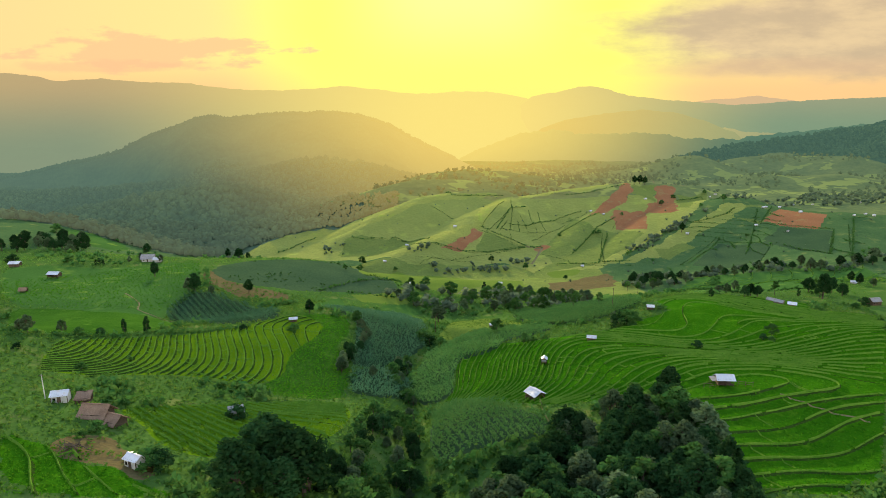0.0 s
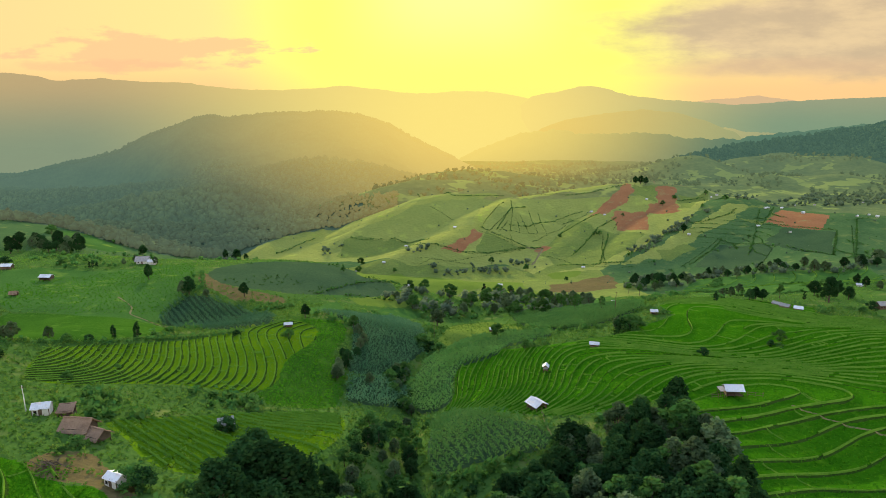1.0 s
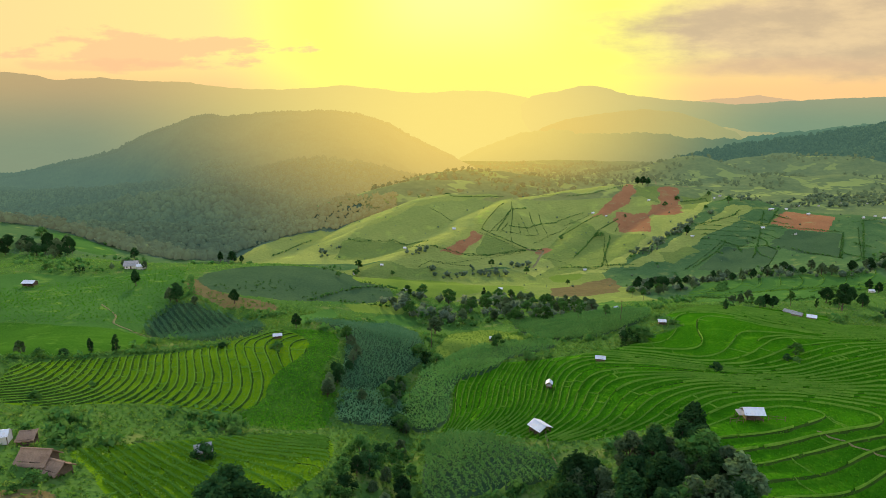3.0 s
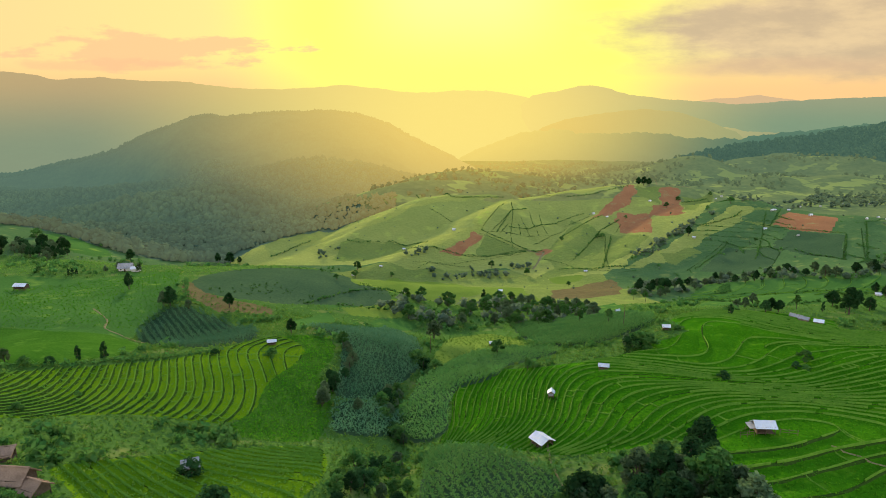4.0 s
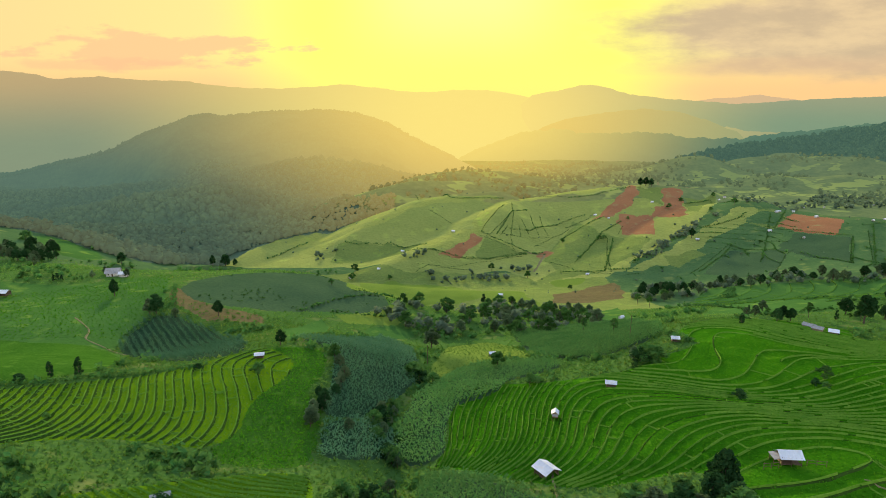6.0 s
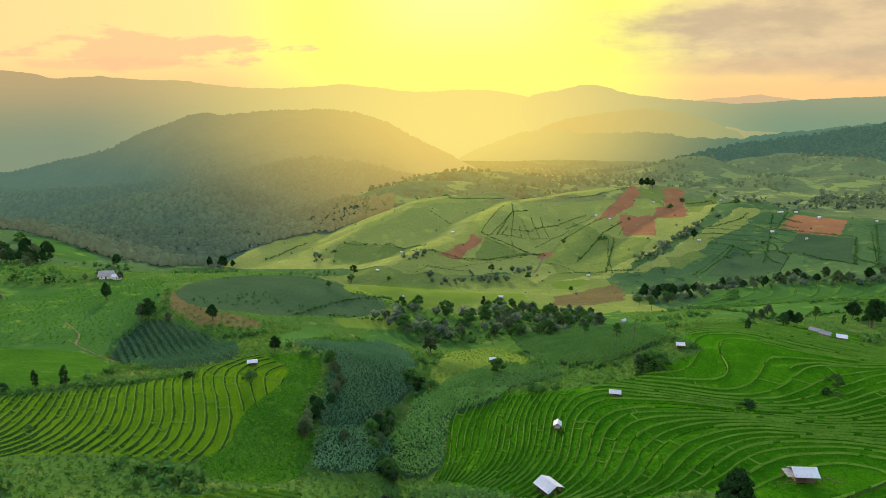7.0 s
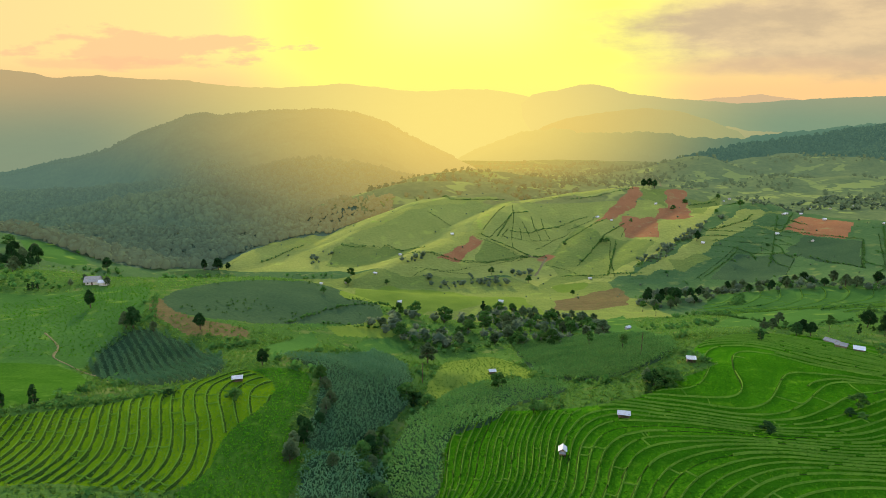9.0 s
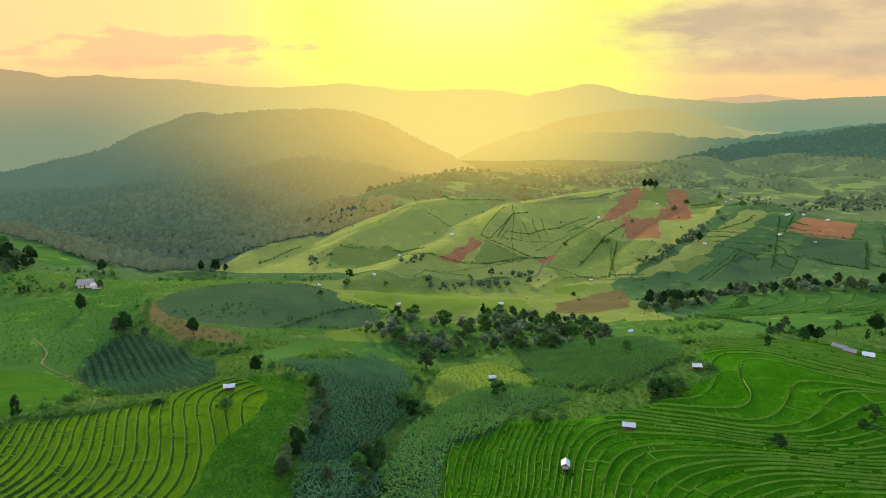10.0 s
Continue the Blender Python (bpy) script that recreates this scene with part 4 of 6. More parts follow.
for i in range(4):
    KINDS["broad", i] = make_tree("broadleaf_tree", "dense dark green broadleaf tree at the valley edge", 10 + i, LEAF_DEEP, spread=0.25 + 0.03 * i, leaves=2300, leaf_size=0.033, boughs=22 + 2 * i, core=0.40, squash=0.95, clump=0.74)
    KINDS["pale", i] = make_tree("pale_tree", "grey-green rounded broadleaf tree among the woods", 30 + i, LEAF_GREY, spread=0.30, leaves=1800, leaf_size=0.036, crown_from=0.22, boughs=20, core=0.40, squash=0.9, clump=0.76)
    KINDS["small", i] = make_tree("small_tree", "small mid-green field tree on a thin trunk", 50 + i, LEAF_MID, spread=0.36, leaves=700, leaf_size=0.055, crown_from=0.38, boughs=7, trunk=0.018)
    KINDS["bush", i] = make_tree("bush", "low dark green bush growing in the grass", 70 + i, LEAF_DEEP if i % 2 else LEAF_MID, spread=0.6, leaves=800, leaf_size=0.06, crown_from=0.12, boughs=9, trunk=0.02, squash=0.8)
for i in range(2):
    KINDS["column", i] = make_tree("column_tree", "slim upright dark green tree", 90 + i, LEAF_DEEP, spread=0.17, leaves=500, leaf_size=0.05, crown_from=0.1, boughs=12, squash=1.2)
    KINDS["slender", i] = make_tree("slender_tree", "tall thin-crowned tree with a bare pale trunk", 95 + i, LEAF_MID, spread=0.24, leaves=380, leaf_size=0.05, crown_from=0.5, boughs=8, trunk=0.014)


def plant(kind, x, y, size, rng, group="", wide=1.0):
    """Stands a copy of a kind of plant on the ground."""
    i = int(rng.integers(0, 4 if (kind, 3) in KINDS else 2))
    w = size * wide * rng.uniform(0.9, 1.12)
    source = KINDS[kind, i]
    source.scale = (w, w, size)
    ob = copy_thing(source, pose(x, y, height_at(x, y) - 0.05, 0, 0, rng.uniform(0, 360)))
    source.scale = (1, 1, 1)
    return tagged(ob, group=group)


def scatter(rng, outline, spacing, most=100000):
    """Seeded uneven places inside a plan outline."""
    o = np.array(outline, float)
    lo, hi = o.min(0), o.max(0)
    nx, ny = int((hi[0] - lo[0]) / spacing) + 1, int((hi[1] - lo[1]) / spacing) + 1
    gx, gy = np.meshgrid(np.arange(nx), np.arange(ny))
    p = np.stack([lo[0] + (gx.ravel() + rng.uniform(0, 1, nx * ny)) * spacing, lo[1] + (gy.ravel() + rng.uniform(0, 1, nx * ny)) * spacing], -1)
    p = p[inside(p[:, 0], p[:, 1], [tuple(q) for q in o])]
    rng.shuffle(p)
    return p[:most]


def along(rng, line, spacing, width):
    """Seeded places along a line."""
    out = []
    for (ax, ay), (bx, by) in zip(line, line[1:]):
        n = max(1, int(math.hypot(bx - ax, by - ay) / spacing))
        for i in range(n):
            k = (i + rng.uniform()) / n
            out.append((ax + (bx - ax) * k + rng.normal(0, width), ay + (by - ay) * k + rng.normal(0, width)))
    return np.array(out)


def tufts(name, label, category, rng, places, size, per, leaf, height=1.0):
    """Many small leafy tufts in one object."""
    z = land(places[:, 0], places[:, 1])
    s = size * rng.uniform(0.6, 1.4, len(places))
    c = np.repeat(np.stack([places[:, 0], places[:, 1], z], -1), per, 0)
    r = np.repeat(s, per)[:, None]
    d = rng.normal(size=(len(c), 3)) * r * 0.55
    d[:, 2] = np.abs(d[:, 2]) * height + r[:, 0] * 0.15
    v, f = blades(rng, c + d, r[:, 0] * 0.55, 0.8)
    return tagged(new(name, fast_mesh(name, v, f, leaf)), label, category, kind="stuff")


def canopy(name, label, rng, places, radius, leaf, shape=None, sprays=3, squash=0.9):
    """Far woods: uneven crowns with a few sprays each, in one object."""
    z = land(places[:, 0], places[:, 1])
    r = radius * (0.45 + 1.1 * rng.uniform(0, 1, len(places)) ** 1.6)
    c = np.stack([places[:, 0], places[:, 1], z + r * rng.uniform(0.55, 1.25, len(places))], -1)
    v, f = lumps(rng, c, r * 0.78, shape or ICO_ONE, 0.35, squash)
    if sprays:
        cc, rr = np.repeat(c, sprays, 0), np.repeat(r, sprays)
        d = rng.normal(size=(len(cc), 3))
        d[:, 2] = np.abs(d[:, 2])
        d /= np.linalg.norm(d, axis=1)[:, None]
        lv, lf = blades(rng, cc + d * rr[:, None] * rng.uniform(0.6, 1.05, (len(cc), 1)), rr * 0.46)
        f = np.concatenate([f, lf + len(v)])
        v = np.concatenate([v, lv])
    return tagged(new(name, fast_mesh(name, v, f, leaf)), label, "trees", kind="stuff")


def corn(name, label, rng, outline, row=1.0, gap=0.55, tall=1.9, turn=0.0, leaf=None):
    """A maize field: plants in rows, each of a few arching blades, in one object."""
    o = np.array(outline, float)
    mid = o.mean(0)
    reach = np.abs(o - mid).max() * 1.5
    a = np.arange(-reach, reach, row)
    b = np.arange(-reach, reach, gap)
    A, B = np.meshgrid(a, b)
    A = A.ravel() + rng.normal(0, 0.07, A.size) + 0.5 * np.sin(B.ravel() / 9)
    B = B.ravel() + rng.normal(0, 0.12, B.size)
    c, s = math.cos(radians(turn)), math.sin(radians(turn))
    p = np.stack([mid[0] + A * c - B * s, mid[1] + A * s + B * c], -1)
    p = p[inside(p[:, 0] + 0.8 * ripple(p[:, 0], p[:, 1], 3.0), p[:, 1], [tuple(q) for q in o])]
    z = land(p[:, 0], p[:, 1])
    n, per = len(p), 5
    h = tall * rng.uniform(0.75, 1.15, n) * (1 + 0.15 * ripple(p[:, 0], p[:, 1], 6.0, 2.0))
    base = np.repeat(np.stack([p[:, 0], p[:, 1], z], -1), per, 0)
    hh = np.repeat(h, per)
    ang = rng.uniform(0, 2 * math.pi, n * per)
    out = np.stack([np.cos(ang), np.sin(ang), np.zeros(n * per)], -1)
    side = np.stack([-np.sin(ang), np.cos(ang), np.zeros(n * per)], -1)
    k = np.tile(np.linspace(0.25, 0.8, per), n)
    up = np.array([0, 0, 1.0])
    root = base + up * (hh * k * 0.7)[:, None]
    bend = root + out * (hh * 0.22)[:, None] + up * (hh * 0.26)[:, None]
    tip = bend + out * (hh * 0.2)[:, None] - up * (hh * 0.04)[:, None]
    w = (hh * 0.07)[:, None] * side
    v = np.stack([root, bend + w, tip, bend - w], 1).reshape(-1, 3)
    q = np.arange(n * per)[:, None] * 4
    f = np.concatenate([q + [0, 1, 3], q + [1, 2, 3]], 0)
    return tagged(new(name, fast_mesh(name, v, f, leaf or LEAF_CORN)), label, "crops", kind="stuff")


# ---- planting plan: x, y, height ----
FIELD_TREES = ("small", [(16.9, 182.0, 5.0), (22.3, 161.0, 3.3), (-24.7, 174.5, 4.7), (85.4, 154.0, 3.3), (140.8, 230.5, 1.7), (142.3, 229.5, 2.1), (238.5, 576.6, 4.4), (140.0, 554.4, 4.4), (135.6, 552.7, 4.4), (216.4, 618.1, 5.6), (171.4, 595.3, 3.8), (103.5, 547.7, 4.2), (39.0, 485.9, 5.6), (63.7, 468.0, 5.3), (248.3, 505.1, 3.6), (-35.6, 458.5, 3.9), (-61.9, 461.2, 6.7), (-46.2, 291.4, 3.0), (-62.4, 475.8, 7.3), (40.4, 354.1, 4.9), (87.4, 432.8, 3.8), (276.3, 662.9, 5.7), (259.4, 578.4, 7.1)])
DARK_TREES = ("broad", [(-71.4, 224.0, 5.8), (-88.6, 217.5, 7.6), (-110.2, 234.0, 6.5), (-176.2, 367.1, 7.4), (-39.7, 180.5, 4.7), (39.3, 100.5, 8.2), (37.0, 98.0, 6.3), (110.3, 220.0, 4.7), (116.2, 222.5, 4.9), (114.9, 225.0, 5.0), (140.6, 223.0, 10.3), (143.4, 237.0, 6.5), (152.4, 236.5, 6.5), (151.4, 228.5, 5.3), (-160.1, 458.7, 8.2), (-165.0, 498.0, 9.9), (-159.1, 502.0, 6.2), (202.4, 523.5, 9.0), (203.1, 667.3, 9.9), (210.6, 672.5, 10.0), (216.2, 672.8, 9.4), (-20.6, 74.0, 10.7), (-23.1, 73.5, 8.4), (-25.8, 73.0, 6.6), (-18.5, 76.0, 7.4), (-202.3, 345.7, 6.4), (177.0, 263.1, 5.3), (173.9, 253.0, 5.4)])
PALE_TREES = ("pale", [(-91.6, 132.0, 4.5), (-93.4, 132.0, 3.2), (-16.9, 144.0, 3.6), (-87.8, 138.0, 3.2), (-83.0, 218.0, 3.6), (-90.8, 217.5, 5.6), (107.9, 229.5, 4.2), (102.0, 223.5, 3.9), (117.9, 244.0, 4.5), (-135.9, 276.9, 3.8), (-125.2, 272.8, 4.0), (-137.8, 270.3, 3.2), (176.4, 248.0, 4.1), (-23.1, 171.5, 3.9), (49.5, 172.5, 3.8)])
COLUMN_TREES = ("column", [(-77.9, 146.5, 3.8), (-73.6, 149.0, 4.7), (133.7, 226.5, 4.0), (90.5, 203.0, 4.1), (-146.5, 261.6, 3.6), (-147.5, 260.8, 3.1), (-144.8, 261.6, 2.9), (24.9, 360.6, 8.3), (113.4, 245.0, 2.7), (111.5, 235.0, 2.8), (-8.3, 89.0, 3.9)])
SLENDER_TREES = ("slender", [(126.7, 230.5, 5.7), (53.7, 205.5, 5.7), (50.4, 230.5, 5.9), (108.2, 335.5, 6.8), (112.9, 231.0, 3.2), (-87.8, 138.0, 3.3), (9.2, 260.8, 5.5), (129.2, 372.7, 7.5), (110.0, 360.6, 6.6), (140.7, 225.0, 4.8)])
FIELD_BUSHES = ("bush", [(-72.6, 118.5, 1.7), (-84.6, 139.0, 1.9), (-81.1, 142.0, 1.7), (50.4, 170.0, 3.9), (52.3, 169.5, 4.7), (54.4, 170.0, 3.8), (62.0, 143.0, 2.0), (81.7, 151.0, 1.7), (83.1, 149.5, 1.4), (-39.7, 160.0, 2.4), (-39.1, 76.5, 3.2), (-38.0, 76.5, 3.0), (-51.8, 86.0, 1.8), (-52.2, 83.0, 1.0), (-225.8, 351.0, 5.8), (-242.7, 389.8, 5.7), (-36.5, 103.0, 2.8), (-160.8, 263.1, 2.4), (149.0, 212.0, 3.1), (144.0, 209.0, 1.9), (-53.3, 160.0, 1.5), (-3.9, 185.0, 3.7), (-0.4, 184.0, 3.7), (-5.7, 186.0, 4.3), (47.4, 165.0, 1.5), (-190.1, 270.3, 3.7), (236.3, 642.8, 4.0), (-68.8, 130.0, 1.0), (-7.5, 149.5, 1.9), (-86.8, 121.0, 1.3)])
WOOD_RIGHT = [(5.3, 74.0), (9.3, 84.0), (16.2, 90.0), (20.5, 94.0), (26.1, 94.5), (35.7, 95.5), (39.1, 91.0), (38.8, 82.5), (38.8, 73.5), (35.9, 63.0), (20.4, 61.0), (7.7, 61.0)]
WOOD_LEFT = [(-27.3, 71.0), (-27.5, 80.5), (-22.8, 87.5), (-18.3, 82.5), (-17.3, 72.5), (-20.6, 67.5), (-25.7, 66.5)]
THICKET = [(-16.0, 71.5), (-17.8, 93.5), (-14.8, 107.0), (-10.1, 126.5), (-4.5, 124.5), (-1.6, 102.0), (-3.9, 94.0), (-1.9, 87.5)]
THICKET_EDGE = [(-1.5, 93.5), (6.3, 91.0), (6.6, 81.5), (-0.1, 86.5)]
VALLEY_BELT = [(-24.6, 262.5), (-19.2, 287.5), (-0.4, 296.0), (6.9, 291.0), (26.5, 363.5), (55.5, 352.0), (65.7, 343.5), (81.3, 325.5), (62.5, 254.5), (47.2, 250.5), (32.0, 243.5), (20.5, 249.0), (2.3, 245.5), (0.9, 222.5), (-3.9, 220.0), (-8.0, 251.0), (-18.5, 254.5)]
VALLEY_BELT_BACK = [(-30.6, 467.0), (-6.8, 480.0), (35.0, 488.0), (73.2, 492.0), (74.7, 474.0), (40.8, 458.0), (9.3, 450.0), (-14.4, 463.0)]
RIGHT_BELT = [(112.1, 379.4), (138.5, 429.0), (184.2, 433.5), (217.0, 413.7), (248.4, 385.2), (304.3, 420.6), (277.1, 381.7), (240.8, 372.7), (205.0, 389.8), (167.8, 395.0), (126.0, 368.2)]
RAVINE_WOOD = [(135.4, 488.1), (151.7, 506.5), (177.0, 527.8), (211.6, 558.5), (240.0, 567.4), (240.0, 552.7), (212.5, 540.6), (172.9, 501.2), (144.5, 480.8)]
RAVINE_LEFT = [(-104.8, 512.6), (-102.4, 538.4), (-88.7, 548.3), (-82.8, 559.8), (-83.0, 543.1), (-93.0, 526.9)]
RAVINE_MID = [(-44.4, 471.9), (-27.9, 489.4), (-12.7, 508.9), (-10.2, 497.4), (-27.4, 478.6)]
LEFT_BELT = [(-238.0, 331.5), (-241.2, 355.2), (-235.1, 377.2), (-220.8, 381.7), (-199.5, 352.0), (-189.6, 311.3), (-215.5, 324.6), (-228.1, 316.9)]
VILLAGE_WOOD = [(271.2, 581.6), (399.0, 781.9), (527.0, 878.9), (600.0, 850.4), (536.3, 753.7), (476.4, 753.8), (421.3, 754.0), (277.7, 572.0)]
TREELINE = [(-22.3, 165.5), (-22.3, 156.0), (-24.2, 148.5), (-25.4, 143.5), (-23.4, 143.0)]
GULLY_BUSHES = [(-9.5, 165.0), (-11.5, 154.5), (-11.5, 145.0), (-9.3, 143.0), (-6.4, 139.0), (-4.1, 141.0)]
HEDGE_A = [(33.3, 545.4), (47.3, 534.0), (70.3, 521.4), (84.5, 520.6)]
HEDGE_B = [(-19.8, 509.4), (21.7, 501.3), (55.0, 511.9), (85.3, 525.6)]
HEDGE_C = [(237.6, 637.7), (271.8, 658.3), (264.7, 590.8)]
HEDGE_D = [(185.5, 464.4), (212.9, 490.9), (229.3, 509.6)]
HEDGE_E = [(257.3, 465.5), (271.8, 429.0), (307.1, 485.8)]
HEDGE_F = [(90.0, 481.5), (118.4, 481.4), (139.4, 478.1)]
HEDGE_G = [(126.5, 647.5), (156.5, 651.5), (192.3, 664.8)]
HEDGE_H = [(336.9, 509.0), (284.6, 425.7)]
HEDGE_I = [(-94.6, 127.5), (-84.5, 136.5), (-73.3, 148.0), (-61.1, 156.5), (-52.9, 163.5)]
HEDGE_J = [(-90.2, 199.0), (-88.7, 231.5), (-99.1, 256.5)]
HEDGE_K = [(-29.2, 747.6), (9.8, 633.0), (63.4, 656.7)]
HEDGE_L = [(103.0, 558.5), (137.3, 589.0), (150.1, 597.9)]
HEDGE_N = [(122.0, 478.1), (135.9, 519.9), (148.3, 556.5)]
HEDGE_O = [(105.4, 504.5), (143.9, 571.2), (165.1, 592.4)]
HEDGE_P = [(48.1, 544.1), (66.0, 597.7), (82.1, 617.2)]
HEDGE_Q = [(-81.6, 551.0), (-41.5, 548.4), (-10.6, 519.4)]
HEDGE_R = [(-140.9, 523.2), (-123.7, 568.1), (-117.7, 577.4)]
HEDGE_S = [(59.6, 560.6), (77.9, 563.3), (110.2, 600.9), (137.6, 615.3)]
HEDGE_T = [(217.5, 541.7), (254.0, 552.7), (262.8, 561.9)]
HEDGE_U = [(225.1, 510.6), (247.4, 484.0), (251.4, 470.4)]
HEDGE_V = [(281.4, 557.3), (252.0, 503.1), (228.1, 461.0)]
HEDGE_W = [(296.1, 561.2), (270.1, 527.3), (284.0, 512.8), (308.1, 487.5)]
HEDGE_X = [(-40.6, 252.0), (-31.9, 257.0), (-15.5, 263.9), (-5.4, 256.0)]
HEDGE_Y = [(-50.7, 244.0), (-40.8, 269.5), (-25.4, 294.9), (-14.8, 369.3)]
HEDGE_Z = [(134.2, 353.1), (111.6, 230.5), (142.7, 247.5), (169.5, 253.5)]
PATH_BARN = [(19.5, 115.0), (19.0, 109.5), (19.1, 104.0), (19.9, 98.5)]
PATH_LEFT = [(-108.5, 207.5), (-99.9, 199.5), (-97.4, 192.0), (-89.3, 187.5), (-81.0, 182.5)]
PATH_RICE = [(61.6, 105.5), (65.1, 102.5), (68.0, 100.5), (73.3, 98.0)]
PATH_HILL = [(70.3, 521.4), (84.5, 520.6), (76.7, 499.3), (70.3, 484.6)]
PATH_TOP = [(357.0, 1071.4), (245.6, 690.0), (266.9, 689.0)]
FURROWS = [[(31.0, 540.8), (64.3, 520.0), (68.6, 516.9)], [(-29.0, 513.3), (9.2, 500.7), (40.6, 508.2), (69.0, 520.2)], [(34.6, 544.7), (60.6, 619.3)], [(41.9, 540.6), (55.0, 570.0), (64.5, 590.6)], [(49.9, 539.8), (59.7, 567.3)], [(58.5, 539.4), (66.0, 589.1), (68.5, 628.9)], [(58.8, 519.2), (59.2, 537.5)], [(68.7, 549.6), (68.9, 569.4)], [(76.8, 552.1), (74.7, 568.1), (72.5, 583.4)], [(85.4, 554.8), (82.2, 579.2), (83.7, 605.9)], [(93.4, 559.0), (91.2, 578.2), (93.4, 610.0)], [(38.2, 541.1), (72.5, 549.1), (95.9, 559.0)], [(-20.9, 481.2), (9.0, 487.1), (40.3, 504.1), (66.0, 514.4)], [(114.3, 592.4), (140.5, 605.7)]]
FURROWS += [[(78.1, 535.9), (105.1, 569.6), (115.6, 585.4)], [(126.3, 475.4), (134.0, 520.0), (143.9, 557.0)], [(80.0, 501.5), (96.6, 495.4), (102.8, 482.9), (125.6, 472.3)], [(181.0, 465.2), (207.6, 491.1), (225.7, 509.2)], [(223.1, 542.2), (250.4, 551.2), (258.4, 553.4)], [(236.1, 517.9), (254.3, 508.7), (264.0, 493.9)], [(323.5, 494.1), (298.4, 451.7), (285.9, 430.2)], [(227.4, 437.8), (248.2, 466.9), (258.6, 475.5)], [(257.9, 455.5), (272.2, 432.1), (304.5, 482.7)], [(226.4, 495.1), (236.8, 481.0)], [(-10.2, 595.6), (10.3, 576.0)], [(91.3, 657.0), (124.4, 650.2), (158.5, 651.4)], [(164.0, 584.6), (155.8, 568.3)], [(-18.3, 471.9), (-8.1, 482.9), (21.8, 486.2)]]
FAR_HOUSES = [(287.7, 559.8), (291.1, 561.5), (301.9, 559.4), (308.3, 536.9), (277.6, 497.8), (265.2, 524.7), (206.1, 520.5), (153.9, 595.4), (204.3, 630.7), (144.5, 608.5), (-29.6, 517.1), (-44.4, 471.9), (36.4, 382.9), (47.7, 359.5), (28.2, 280.2), (108.5, 474.7), (279.8, 656.3), (287.7, 661.8), (340.9, 515.6), (356.0, 524.2), (358.3, 516.8), (427.9, 763.3), (456.1, 770.2), (495.4, 788.9), (518.2, 774.9), (79.9, 287.1), (175.2, 258.5), (11.1, 545.6)]
MID_HOUSES = [(-20.7, 373.8), (-82.0, 466.6), (-64.2, 466.0)]

# ---- huts and houses ----
TIN = surface("tin_roof", (0.46, 0.50, 0.56), (0.70, 0.73, 0.78), 0.5, 2.5, rough=0.5, bump=0.1, spots=(0.6, 0.57, 0.54))
TIN_OLD = surface("old_tin_roof", (0.22, 0.22, 0.22), (0.38, 0.37, 0.35), 0.5, 2.0, rough=0.6, bump=0.15, metal=0.2, spots=(0.25, 0.17, 0.11))
THATCH = surface("thatch", (0.16, 0.105, 0.07), (0.34, 0.24, 0.17), 0.18, 1.5, rough=1.0, bump=0.9)
TIMBER = surface("weathered_timber", (0.07, 0.05, 0.035), (0.17, 0.125, 0.09), 0.15, 1.2, bump=0.5)
BAMBOO = surface("woven_bamboo", (0.20, 0.15, 0.09), (0.34, 0.27, 0.17), 0.12, 1.0, bump=0.6)
PLASTER = surface("pale_wall", (0.42, 0.42, 0.40), (0.62, 0.62, 0.58), 0.4, 1.6, bump=0.1)
SHADOW_GLASS = surface("dark_opening", (0.01, 0.01, 0.01), (0.025, 0.025, 0.025), 0.4, 1, bump=0)


def block(x0, x1, y0, y1, z0, z1, bevel=0.0):
    """A box as vertices and faces."""
    v = [(x, y, z) for z in (z0, z1) for y in (y0, y1) for x in (x0, x1)]
    f = [(0, 2, 3, 1), (4, 5, 7, 6), (0, 1, 5, 4), (2, 6, 7, 3), (0, 4, 6, 2), (1, 3, 7, 5)]
    return v, f


def sheet(length, run, rise, waves, wave=0.03, thick=0.03):
    """A corrugated roof sheet: length along x, rising along y from the eave to the ridge."""
    n = waves * 4
    v, f = [], []
    for j in (0, 1, 2):
        for i in range(n + 1):
            x = -length / 2 + length * i / n
            z = rise * j / 2 + wave * math.sin(math.pi * i / 2) - (0.02 if j == 1 else 0)
            v.append((x, run * j / 2, z))
    top = len(v)
    v += [(x, y, z - thick) for x, y, z in v]
    w = n + 1
    for j in (0, 1):
        for i in range(n):
            a = j * w + i
            f.append((a, a + 1, a + w + 1, a + w))
            f.append((top + a, top + a + w, top + a + w + 1, top + a + 1))
    rim = list(range(w)) + [w - 1 + w * j for j in (1, 2)] + [2 * w + i for i in range(w - 2, -1, -1)] + [w]
    f += [(rim[i], top + rim[i], top + rim[(i + 1) % len(rim)], rim[(i + 1) % len(rim)]) for i in range(len(rim))]
    return v, f


